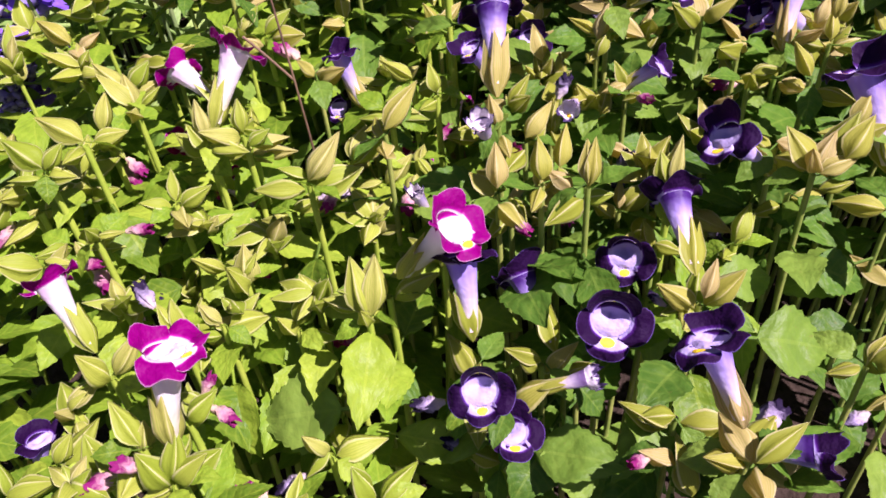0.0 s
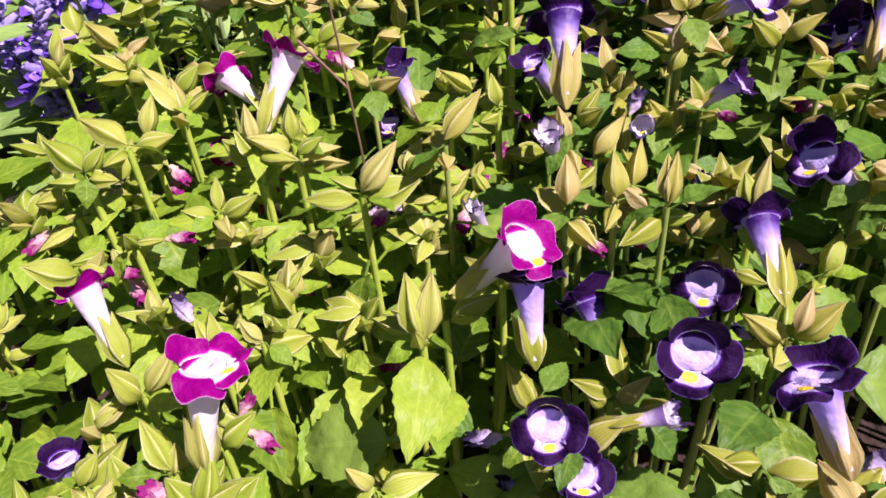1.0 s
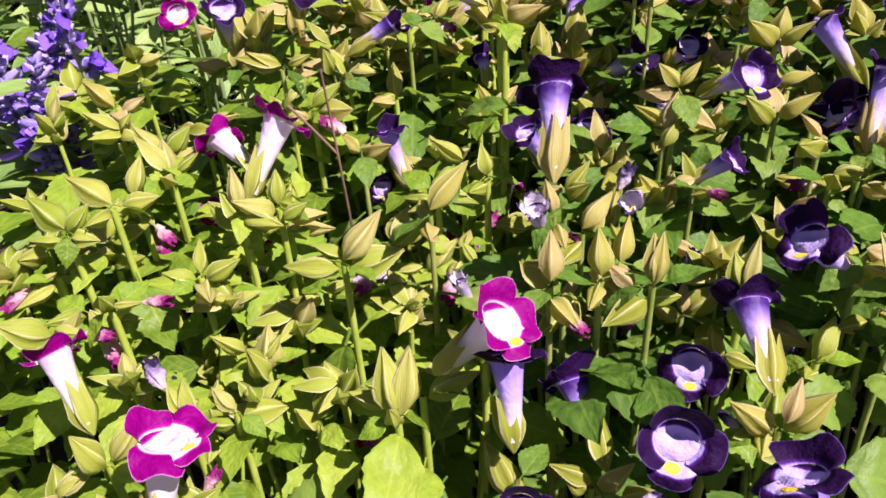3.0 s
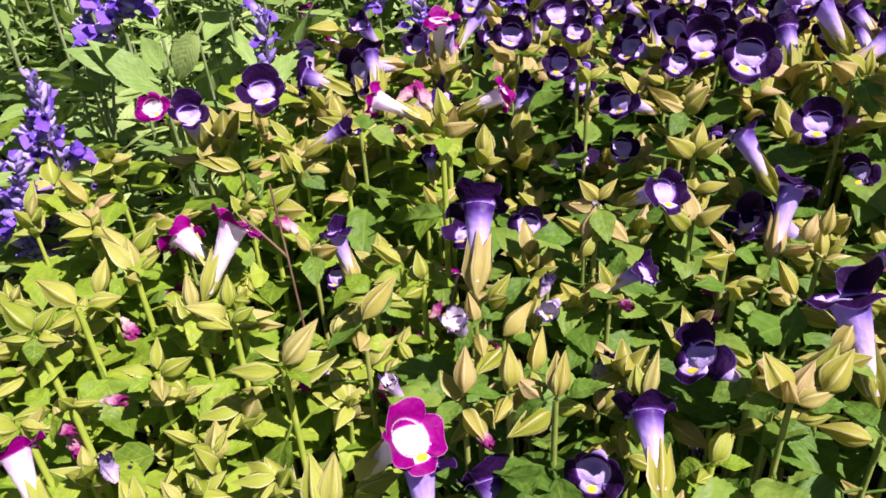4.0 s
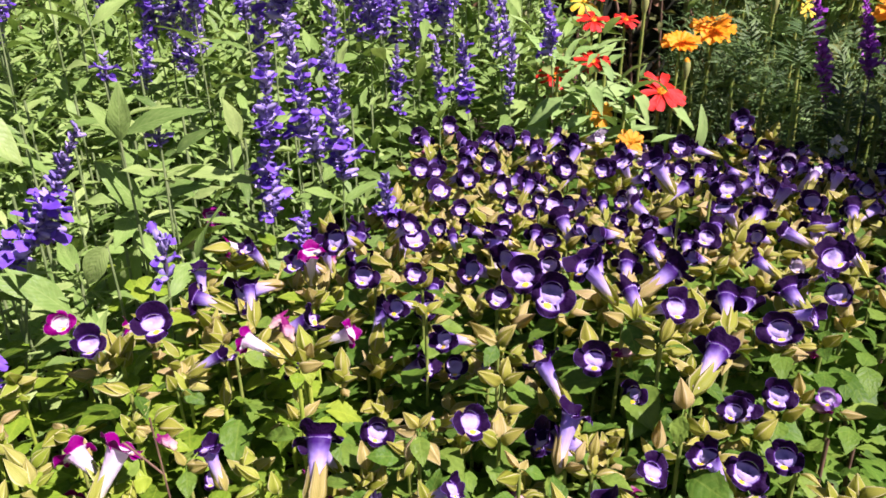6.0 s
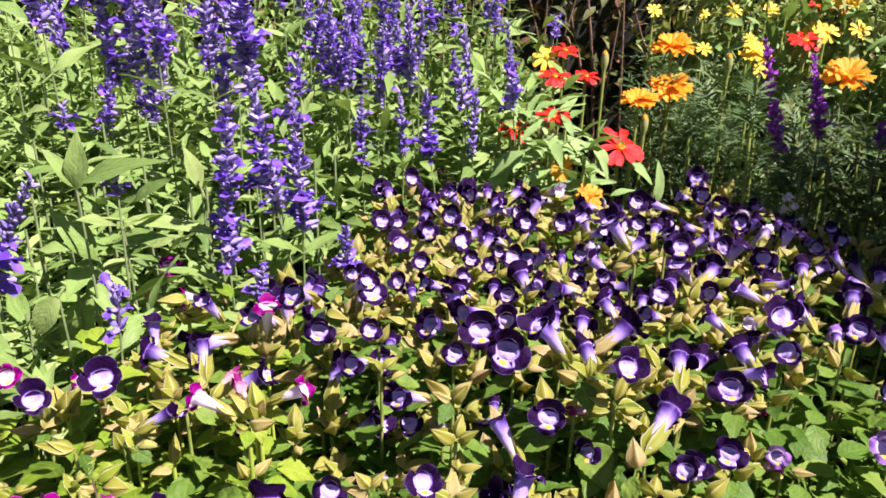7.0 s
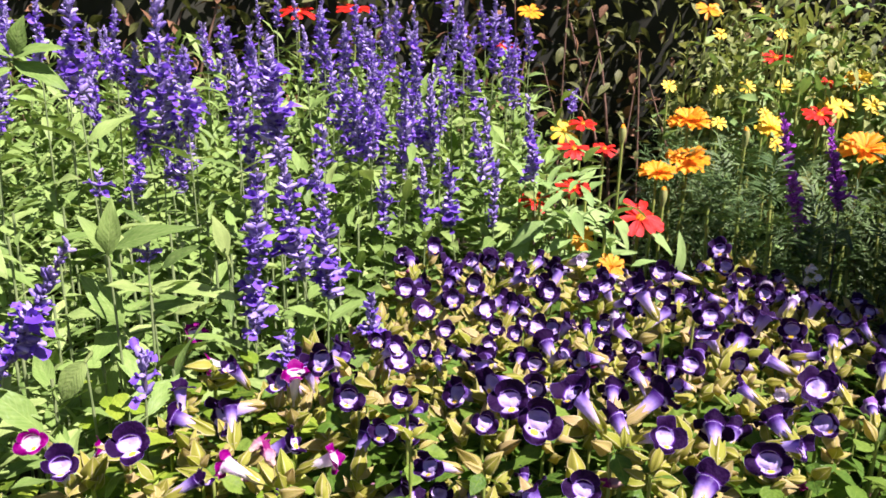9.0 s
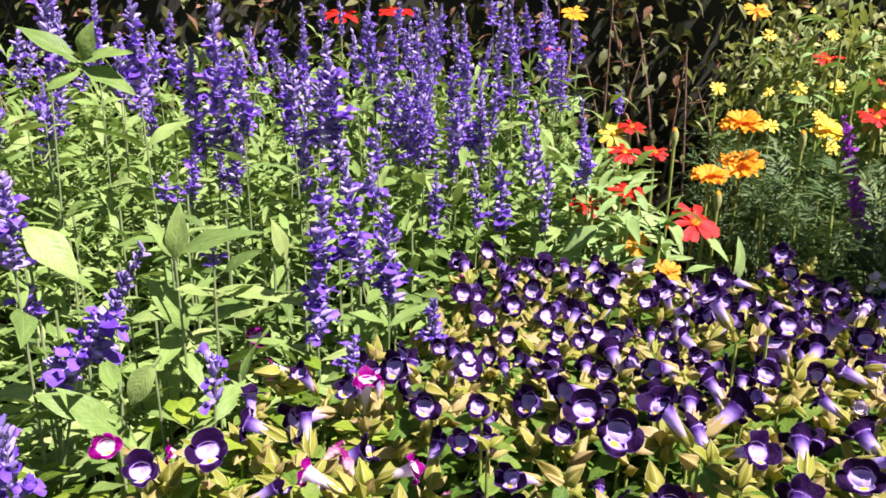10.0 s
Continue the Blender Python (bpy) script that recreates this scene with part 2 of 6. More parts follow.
# ---- mesh building ----
class Geo:
    """Vertices, faces and UVs that become one mesh."""

    def __init__(self):
        self.v, self.f, self.uv, self.m = [], [], [], []

    def grid(self, fn, nu, nv, slot=0, uv=None):
        """fn(u, v) for u, v in 0..1 gives a point; uv(u, v) the texture place."""
        base = len(self.v)
        tex = []
        for j in range(nv + 1):
            for i in range(nu + 1):
                u, v = i / nu, j / nv
                self.v.append(tuple(fn(u, v)))
                tex.append(uv(u, v) if uv else (u, v))
        for j in range(nv):
            for i in range(nu):
                a = j * (nu + 1) + i
                ids = (a, a + 1, a + nu + 2, a + nu + 1)
                self.f.append(tuple(base + k for k in ids))
                self.uv.append([tex[k] for k in ids])
                self.m.append(slot)
        return self

    def add(self, other, matrix, slot=None):
        base = len(self.v)
        self.v += [tuple(matrix @ Vector(p)) for p in other.v]
        self.f += [tuple(base + k for k in face) for face in other.f]
        self.uv += other.uv
        self.m += [k if slot is None else slot for k in other.m]
        return self

    def tube(self, points, radius, sides=6, slot=0):
        """A round stalk along points; radius is a function of 0..1."""
        pts = [Vector(p) for p in points]
        n = len(pts) - 1
        rings = []
        for k, p in enumerate(pts):
            way = (pts[min(k + 1, n)] - pts[max(k - 1, 0)]).normalized()
            a = way.orthogonal().normalized() if k == 0 else (rings[-1][1] - way * rings[-1][1].dot(way)).normalized()
            rings.append((p, a, way.cross(a)))

        def fn(u, v):
            p, a, b = rings[round(v * n)]
            r = radius(v)
            return p + a * (r * math.cos(u * math.tau)) + b * (r * math.sin(u * math.tau))

        return self.grid(fn, sides, n, slot)

    def mesh(self, name, mats):
        me = bpy.data.meshes.new(name)
        me.from_pydata(self.v, [], self.f)
        for mat in mats:
            me.materials.append(mat)
        me.polygons.foreach_set("material_index", self.m)
        me.polygons.foreach_set("use_smooth", [True] * len(self.f))
        layer = me.uv_layers.new(name="UVMap")
        layer.data.foreach_set("uv", [c for face in self.uv for p in face for c in p])
        me.update()
        return me


def part(name, me, parent, matrix=None, label=""):
    """A mesh object under a thing or under a part."""
    ob = new(name, me)
    ob.parent = parent
    if matrix is not None:
        ob.matrix_basis = matrix
    return tagged(ob, label)


def thing(name, at, label, category, group=""):
    ob = new(name)
    ob.empty_display_size = 0.02
    ob.location = at
    return tagged(ob, label, category, group)


def frame_of(axis, up=(0, 0, 1)):
    """A turn that takes z to axis and keeps -y as near as it can to down."""
    z = Vector(axis).normalized()
    x = Vector(up).cross(z)
    x = x.normalized() if x.length > 1e-3 else Vector((1, 0, 0))
    y = z.cross(x)
    return Matrix((x, y, z)).transposed().to_4x4()


def placed(base, at, turn, size):
    return Matrix.Translation(Vector(at) - Vector(base)) @ turn @ Matrix.Diagonal((size, size, size, 1))


def bezier(a, b, c, n):
    a, b, c = Vector(a), Vector(b), Vector(c)
    return [a * (1 - t) ** 2 + b * (2 * t * (1 - t)) + c * t**2 for t in (k / n for k in range(n + 1))]


def blade(width, teeth=0, bite=0.1, fold=0.25, droop=0.25, belly=0.42, wave=0.0, seed=0, across=6, along=12, tip=1.0):
    """A leaf of length 1 along y from its stalk, with a folded midrib, an arched back and a toothed rim."""
    r = random.Random(seed)
    ph = r.random() * 6
    rows = teeth * 2 if teeth else along

    def outline(v):
        w = (v / belly) ** 0.6 if v < belly else max(0.0, 1 - ((v - belly) / (1 - belly)) ** 1.7) ** tip
        return max(w, 0.012)

    def fn(u, v):
        s = u * 2 - 1
        if across == 6:
            s = (-1, -0.86, -0.45, 0, 0.45, 0.86, 1)[round(u * 6)]
        w = width * 0.5 * outline(v)
        k = round(v * rows)
        rim = abs(s) > 0.9
        if teeth and rim and k % 2 == 1 and 0 < k < rows:
            w *= 1 - bite
        y = v + (0.018 if teeth and rim and k % 2 == 0 else 0)
        swell = 0.05 * width * math.sin(v * 13 - 3.0 * abs(s) + ph) * (1 - abs(abs(s) - 0.5) * 2) if teeth else 0.0
        z = fold * abs(s) * w * (1 - 0.45 * abs(s)) - droop * v * v + wave * math.sin(v * 9 + ph + 2 * s) * abs(s) + swell
        return (s * w, y * (1 - 0.12 * droop), z)

    return Geo().grid(fn, across, rows)


def leaf_set(name, mat, count, stalk=True, **kw):
    out = []
    for k in range(count):
        r = random.Random(k * 7 + len(name))
        args = dict(kw)
        args["droop"] = kw.get("droop", 0.25) * r.uniform(0.5, 1.7)
        args["width"] = kw["width"] * r.uniform(0.88, 1.12)
        g = blade(seed=k, wave=0.02, **args)
        if stalk:
            g.tube([(0, -0.22, 0.02), (0, -0.1, 0.01), (0, 0.02, 0)], lambda v: 0.022, 5)
        out.append((g, g.mesh(name, [mat])))
    return out


LIME_LEAVES = leaf_set("lime_leaf", LIME_LEAF, 5, across=6, width=0.74, teeth=9, bite=0.075, fold=0.32, droop=0.24, belly=0.36)
GREEN_LEAVES = leaf_set("green_leaf", GREEN_LEAF, 5, across=6, width=0.68, teeth=9, bite=0.075, fold=0.32, droop=0.24, belly=0.36)
SALVIA_LEAVES = leaf_set("salvia_leaf", SALVIA_LEAF, 4, width=0.30, fold=0.35, droop=0.30, belly=0.40, across=4, along=9)
ZINNIA_LEAVES = leaf_set("zinnia_leaf", ZINNIA_LEAF, 3, width=0.29, fold=0.4, droop=0.35, belly=0.38, across=4, along=9)
DRY_LEAVES = leaf_set("dry_leaf", DRY_LEAF, 3, width=0.38, fold=0.8, droop=0.5, belly=0.42, across=4, along=7)
HEDGE_LEAVES = leaf_set("hedge_leaf", HEDGE_LEAF, 3, width=0.45, fold=0.35, droop=0.3, belly=0.42, across=2, along=4, stalk=False)
DARK_LEAVES = leaf_set("dark_leaf", MARIGOLD_LEAF, 3, width=0.19, fold=0.4, droop=0.3, belly=0.42, across=4, along=8)

SMALL_LIME = leaf_set("lime_leaf", LIME_LEAF, 3, stalk=False, width=0.70, teeth=5, bite=0.10, fold=0.3, droop=0.22, belly=0.33, across=2)
SMALL_GREEN = leaf_set("green_leaf", GREEN_LEAF, 3, stalk=False, width=0.66, teeth=5, bite=0.10, fold=0.3, droop=0.22, belly=0.33, across=2)
TINY_GREEN = leaf_set("green_leaf", GREEN_LEAF, 3, stalk=False, width=0.66, fold=0.3, droop=0.22, belly=0.33, across=2, along=5)
SMALL_SALVIA = leaf_set("salvia_leaf", SALVIA_LEAF, 4, stalk=False, width=0.28, fold=0.35, droop=0.32, belly=0.40, across=2, along=4)
SMALL_ZINNIA = leaf_set("zinnia_leaf", ZINNIA_LEAF, 3, stalk=False, width=0.29, fold=0.4, droop=0.35, belly=0.38, across=2, along=6)


def bud_geo(ribs=5, width=0.40, opening=0.0, seed=0, fine=4, rows=7):
    """A winged, ribbed calyx of length 1 along z, closed to a drawn-out point or open round a tube."""
    r = random.Random(seed + 50)
    lean, side, flat, twist = r.uniform(-0.13, 0.13), r.uniform(-0.10, 0.10), r.uniform(0.68, 1.0), r.uniform(-0.35, 0.35)
    tall = [r.uniform(0.7, 1.3) for k in range(ribs + 1)]
    peak = r.uniform(0.34, 0.46)

    def fn(u, v):
        phase = (u * ribs) % 1.0
        ridge = abs(phase - 0.5) * 2
        near = tall[int(u * ribs + 0.5) % ribs]
        if opening:
            body = 0.10 + 0.90 * math.sin(math.pi * 0.5 * min(1.0, v * 1.5)) - 0.55 * max(0, v - 0.55)
        else:
            body = math.sin(v / peak * 1.5708) ** 0.75 if v < peak else max(0.0, 1 - ((v - peak) / (1 - peak)) ** 1.5)
        wing = 0.66 + 0.46 * (0.6 + 0.4 * near) * ridge**1.6
        rad = width * 0.5 * max(body, 0.03) * wing
        tooth = (opening * 0.45 * ridge * near if opening else 0.10 * (ridge - 0.5) * near) * max(0.0, v - 0.7) / 0.3
        a = u * math.tau + twist * v
        return (rad * math.cos(a) + lean * v * v, rad * math.sin(a) * flat + side * v * v, v + tooth)

    return Geo().grid(fn, ribs * fine, rows, 0, lambda u, v: ((u * ribs) % 1.0 if u < 1 else 1.0, v))


BUDS = [bud_geo(4 + k % 2, 0.48 + 0.022 * k, 0.0, k) for k in range(8)]
SMALL_BUDS = [bud_geo(4, 0.48 + 0.022 * k, 0.0, k, 2, 5) for k in range(8)]
LIME_BUDS = [b.mesh("lime_bud", [LIME_CALYX]) for b in BUDS]
TAN_BUDS = [b.mesh("tan_bud", [TAN_CALYX]) for b in BUDS]
CUP = bud_geo(5, 0.66, 0.8, 5)
LIME_CUP, TAN_CUP = CUP.mesh("lime_cup", [LIME_CALYX]), CUP.mesh("tan_cup", [TAN_CALYX])

MOUTH = 1.50


def corolla_tube(seed=0):
    """Trumpet from the calyx to the mouth, with the swollen palate and a pale stigma inside."""
    r = random.Random(seed)
    bend = r.uniform(-0.05, 0.05)

    def rim(v):
        return 0.095 + 0.115 * v + 0.07 * v**3

    def fn(u, v):
        a, v = u * math.tau, 0.12 + 0.88 * v
        return (rim(v) * math.cos(a) + bend * math.sin(v * 3), rim(v) * math.sin(a) * 0.9, v * MOUTH)

    def dish(u, v):
        a, k = u * math.tau, 1 - 0.999 * v
        return (0.277 * k * math.cos(a), 0.250 * k * math.sin(a) + 0.10 * v * k + 0.05 * v, MOUTH - 0.19 * v**1.3 + 0.10 * math.sin(min(1.0, v * 1.4) * 3.14) * max(0.0, -math.sin(a)))

    g = Geo().grid(fn, 18, 11).grid(dish, 16, 4, 1, lambda u, v: (0.8 * max(0.0, math.sin(u * math.tau)) ** 0.6 * (1 - v) ** 0.8, 0.5))
    return g


def lobe(center, half, reach, flare, notch=0.0, curl=0.10, seed=0, crush=0.0, spot=False):
    """One lobe of the flower's face, spreading from the rim of the tube and joined to its neighbours lower down."""
    r = random.Random(seed)
    ph, amp, skew = r.random() * 6, 0.03 + 0.06 * r.random(), r.uniform(-0.18, 0.18)

    def extent(s):
        return reach * (0.12 + 0.88 * max(1e-4, 1 - abs(s) ** 2.2) ** 0.5) * (1 - notch * math.exp(-((s / 0.2) ** 2)))

    def fn(u, v):
        s = u * 2 - 1
        e = extent(s) * v
        a = radians(center + half * s * (1 + 0.06 * v))
        rad = 0.275 + e * math.sin(radians(flare)) * (1 - skew * s)
        z = MOUTH - 0.001 + e * math.cos(radians(flare)) - curl * (e / reach) ** 2 * (1 if crush == 0 else -1) + 0.03 * math.sin(v * math.pi)
        z += amp * math.sin(s * 6 + ph) * v * v + skew * 0.2 * s * v + crush * 0.2 * math.sin(s * 13 + ph * 2 + v * 6) * v
        rad *= 1 - crush * 0.55 * v
        return (rad * math.cos(a), rad * math.sin(a) * 0.93, z)

    g = Geo().grid(fn, 14, 7, 0, lambda u, v: (extent(u * 2 - 1) / reach * v, v))
    if spot:

        def dot(u, v):
            a, k = u * math.tau, math.sin(v * math.pi / 2)
            p = Vector(fn(0.5 + 0.20 * k * math.cos(a), 0.22 + 0.20 * k * math.sin(a)))
            return p + Vector((0, 0.004, 0.016)) * (1.0 - 0.6 * k * k)

        g.grid(dot, 10, 3, 1)
    return g


def flower_set(name, petal, tube, count, crush=0.0, lip=None, side=None, flat=0):
    """Meshes for one colour: the tube and the four lobes of its face."""
    out = []
    for k in range(count):
        r = random.Random(k * 13 + 5)
        f = 60 + flat + r.uniform(-16, 14)
        squash = Matrix.Diagonal((r.uniform(0.80, 1.06), r.uniform(0.92, 1.08), 1, 1))

        def v(a):
            return r.uniform(-a, a)

        lobes = [
            ("upper_lip", lobe(90 + v(8), 70 + v(6), (0.36 if flat else 0.46) + v(0.06), f - 20 + v(18), 0.20 + v(0.14), 0.02 + v(0.08), k, crush)),
            ("side_petal", lobe(-16 + v(7), 48 + v(4), 0.38 + v(0.05), f + 4 + v(28), 0, 0.08 + v(0.22), k + 20, crush)),
            ("side_petal", lobe(196 + v(7), 48 + v(4), 0.38 + v(0.05), f + 4 + v(28), 0, 0.08 + v(0.22), k + 40, crush)),
            ("lower_petal", lobe(-90 + v(7), 45 + v(4), 0.36 + v(0.05), f + 4 + v(18), 0, 0.07 + v(0.1), k + 60, crush, True)),
        ]
        out.append((Geo().add(corolla_tube(k), squash).mesh(name + "_tube", [tube, lip or petal]), [(n, Geo().add(g, squash).mesh(n, [{"lower_petal": lip, "side_petal": side}.get(n) or petal, YELLOW])) for n, g in lobes]))
    return out


KINDS = {
    "violet": flower_set("violet", VIOLET, VIOLET_TUBE, 18, 0.0, VIOLET_LIP, VIOLET_SIDE),
    "magenta": flower_set("magenta", MAGENTA, MAGENTA_TUBE, 6, 0.0, MAGENTA_LIP, MAGENTA_SIDE, 14),
    "faded": flower_set("faded", FADED, FADED_TUBE, 3, 0.4),
    "lilac": flower_set("lilac", LILAC, VIOLET_TUBE, 2),
}


def wilt_geo(seed):
    """A shrivelled corolla: a crumpled, twisted little bag."""
    r = random.Random(seed)
    bend = r.uniform(-0.3, 0.3)

    def fn(u, v):
        a = u * math.tau
        p = Vector((math.cos(a) * 1.6, math.sin(a) * 1.6, v * 4.0 + seed * 7))
        rad = (0.10 + 0.16 * v + 0.10 * math.sin(v * 3.14)) * (1 + 0.9 * noise.noise(p * 1.3) + 0.4 * noise.noise(p * 3.1))
        return (rad * math.cos(a + v) + bend * v * v, rad * math.sin(a + v) * 0.7, v * (1.15 + 0.30 * noise.noise(p) + 0.12 * math.sin(a * 4) * v))

    return Geo().grid(fn, 16, 8)


WILTS = [wilt_geo(k).mesh("wilted_flower", [WILT_DARK if k == 3 else WILT]) for k in range(6)]


# ---- ground ----
def ground_height(x, y):
    mound = 0.03 * math.exp(-(((x - 0.1) / 0.9) ** 2) - ((y - 0.7) / 0.8) ** 2)
    return mound + 0.006 * noise.noise((x * 9, y * 9, 0)) if abs(x) < 4 and abs(y) < 6 else 0.0


def spread(u, lo, hi, near_lo, near_hi):
    """Fine steps within the bed, long ones out to the horizon."""
    if u < 0.08:
        return near_lo + (lo - near_lo) * ((0.08 - u) / 0.08) ** 3
    if u > 0.92:
        return near_hi + (hi - near_hi) * ((u - 0.92) / 0.08) ** 3
    return near_lo + (near_hi - near_lo) * (u - 0.08) / 0.84


def soil_point(u, v):
    x, y = spread(u, -400, 400, -2.0, 2.0), spread(v, -400, 400, -0.8, 3.2)
    return (x, y, ground_height(x, y))


soil = new("ground", Geo().grid(soil_point, 100, 100).mesh("ground", [SOIL]))
tagged(soil, "dark crumbly garden soil under the flower bed", "ground", kind="structure")


# ---- torenia bed ----
def canopy(x, y):
    """Height of the torenia's tops."""
    t = min(1, max(0, (y - 0.12) / 0.30))
    return 0.195 + 0.085 * t * t * (3 - 2 * t) - 0.03 * min(1, max(0, (y - 0.45) / 0.4)) - 0.10 * max(0, abs(x - 0.1) - 0.35)


def bed_edge(y):
    """Where the torenia end and the salvia begin."""
    if y < 0.27:
        return -0.36 + 0.5 * max(0, y - 0.1)
    return min(0.02, -0.225 + 0.215 * (y - 0.27) / 0.35)


def right_edge(y):
    """Where the torenia give way to low small-leaved plants."""
    return min(0.56, 0.295 + 0.72 * (y - 0.35)) if y > 0.3 else 0.26 + 0.25 * y


TORENIA, FLOWERS = {}, []


def below_flowers(x, y, top):
    """The height that foliage reaches here: it stays under the flowers that open just behind it."""
    for fx, fy, fz in FLOWERS:
        if abs(fx - x) < 0.024 and -0.012 < fy - y < 0.05:
            top = min(top, fz - 0.014 - 0.25 * max(0.0, fy - y))
    return top


SPACING = 0.088


def torenia_plant(x, y):
    """The plant whose patch holds this place; made when first asked for."""
    key = (math.floor(x / SPACING), math.floor(y / SPACING))
    if key not in TORENIA:
        r = random.Random(key[0] * 91 + key[1] * 17)
        cx, cy = (key[0] + 0.5 + r.uniform(-0.2, 0.2)) * SPACING, (key[1] + 0.5 + r.uniform(-0.2, 0.2)) * SPACING
        lime = cx < -0.005 + 0.05 * noise.noise((cy * 9, 3, 1))
        words = "low torenia plant with lime leaves and white and magenta flowers" if lime else "low torenia plant with green leaves and dark violet flowers"
        p = thing("torenia_plant", (cx, cy, ground_height(cx, cy)), words, "flower plant", "torenia plants in the bed")
        TORENIA[key] = (p, lime, r)
    return TORENIA[key]


def leaf_turn(heading, lift, roll=0.0):
    """A leaf that points to heading (degrees) and rises by lift."""
    return Euler((radians(lift), radians(roll), radians(heading - 90)), "XYZ").to_matrix().to_4x4()


def leaf_on(plant, leaves, at, heading, lift, size, r):
    ob = part("leaf", r.choice(leaves)[1], plant, placed(plant.location, at, leaf_turn(heading, lift, r.uniform(-30, 30)), size))
    return ob


def shoot(plant, lime, r, tip, full=True, nodes=3, buds=0):
    """A stem from the plant's foot to tip, with pairs of leaves and calyxes at its end."""
    tip = Vector(tip)
    foot = plant.location
    low = Vector((tip.x * 0.7 + foot.x * 0.3, tip.y * 0.7 + foot.y * 0.3, foot.z))
    path = bezier(low - foot, Vector((tip.x, tip.y, tip.z * 0.5)) - foot, tip - foot, 7)
    stem = Geo().tube(path, lambda v: (0.0019 if lime else 0.0016) - 0.0005 * v, 6)
    part("stem", stem.mesh("stem", [LIME_STEM if lime else GREEN_STEM]), plant)
    leaves = LIME_LEAVES if lime else GREEN_LEAVES
    turn = r.uniform(0, 360)
    for k in range(nodes):
        h = (0.96, 0.84, 0.66)[k]
        at = foot + path[max(1, round(7 * h))]
        size = ((0.013 if lime else 0.016) + 0.013 * k) * r.uniform(0.8, 1.2)
        for side in (0, 180):
            if full or r.random() < 0.7:
                a = turn + side + 90 * k + r.uniform(-15, 15)
                off = Vector((math.cos(radians(a)), math.sin(radians(a)), 0.1)) * size * 0.25
                leaf_on(plant, leaves, at + off, a, r.uniform(-38, 36), size, r)
    for k in range(buds):
        a = radians(turn + 45 + k * (360 / max(1, buds)) + r.uniform(-25, 25))
        up = r.choice((-0.1, 0.1, 0.3, 0.6, 1.0, 2.0))
        way = Vector((math.cos(a), math.sin(a), up)).normalized()
        at = tip - Vector((0, 0, r.uniform(0, 0.006)))
        name = "calyx"
        part(name, r.choice(LIME_BUDS if lime and tip.y < 0.31 else TAN_BUDS), plant, placed(foot, at + way * 0.002, frame_of(way) @ pose(0, 0, 0, 0, 0, r.uniform(0, 360)), r.uniform(0.011, 0.019)))
        if r.random() < 0.06:
            part("wilted_flower", r.choice(WILTS), plant, placed(foot, at + way * 0.013, frame_of(way + Vector((r.uniform(-0.3, 0.3), 0, -0.2))), r.uniform(0.007, 0.012)), "shrivelled spent flower")


def bloom(kind, x, y, z, ax, ay, az, width, roll=0.0):
    """A flower whose mouth is at x, y, z and faces ax, ay, az, on its own stem."""
    axis = Vector((ax, ay, max(az, 0.3))).normalized()
    size = width * (0.87 if y < 0.33 else 0.90)
    FLOWERS.append((x, y, z))
    at = Vector((x, y, z)) - axis * MOUTH * size
    plant, lime, r = torenia_plant(at.x, at.y)
    lime = kind == "magenta" or (lime and kind != "violet")
    tube, lobes = r.choice(KINDS[kind])
    toward = Vector((0.06, 0.0, 0.45)) - Vector((x, y, z))
    up = Vector((0, 0, 1)) - toward.normalized() * max(0.0, az) * 0.9
    turn = frame_of(axis, up) @ pose(0, 0, 0, 0, 0, roll + r.uniform(-18, 18))
    words = {"violet": "lavender flower with dark violet lobes", "magenta": "white trumpet flower with magenta lobes", "faded": "fading crumpled lavender flower", "lilac": "pale lilac flower"}[kind]
    flower = part("flower", tube, plant, placed(plant.location, at, turn, size), words)
    for name, me in lobes:
        part(name, me, flower)
    part("calyx", LIME_CUP if lime and y < 0.33 else TAN_CUP, plant, placed(plant.location, at - axis * size * 0.02, turn, size * 0.76))
    far = y > 0.48
    knee = at - axis * 0.008
    knee.z -= 0.004
    shoot(plant, lime, r, knee, not far, 0 if far else 2, r.choice((1, 2, 3)) if far else r.choice((2, 2, 3)))


def violet_flower(*a):
    bloom("violet", *a)


def magenta_flower(*a):
    bloom("magenta", *a)


def faded_flower(*a):
    bloom("faded", *a)


def lilac_flower(*a):
    bloom("lilac", *a)


CALYXES = []


def calyx_at(lime, base, tip, width):
    """A large calyx from base to tip; the first of a group brings its stem."""
    base, tip = Vector(base), Vector(tip)
    plant, _, r = torenia_plant(base.x, base.y)
    long = max(0.011, min(0.021, 0.86 * (tip - base).length))
    wide = max(0.44 * long, min(width * 0.9, 0.56 * long))
    if not any((base - p).length < 0.013 for p in CALYXES):
        shoot(plant, lime, r, base - Vector((0, 0, 0.002)), True, 2, 2)
    CALYXES.append(base)
    m = Matrix.Translation(base - plant.location) @ frame_of(tip - base) @ pose(0, 0, 0, 0, 0, r.uniform(-40, 40)) @ Matrix.Diagonal((wide / 0.58, wide / 0.58, long, 1))
    part("calyx", r.choice(LIME_BUDS if lime else TAN_BUDS), plant, m)


def spent_flower(base, way, size, dark=False):
    """A shrivelled flower hanging from its calyx."""
    base, way = Vector(base), Vector(way)
    plant, lime, r = torenia_plant(base.x, base.y)
    part("wilted_flower", WILTS[3] if dark else r.choice([w for k, w in enumerate(WILTS) if k != 3]), plant, placed(plant.location, base, frame_of(way), max(0.006, min(size, 0.010))), "shrivelled spent flower")
    calyx_at(lime, base - way * 0.012, base + way * 0.002, 0.006)


def lime_calyx_at(*a):
    calyx_at(True, *a)


def tan_calyx_at(*a):
    calyx_at(False, *a)


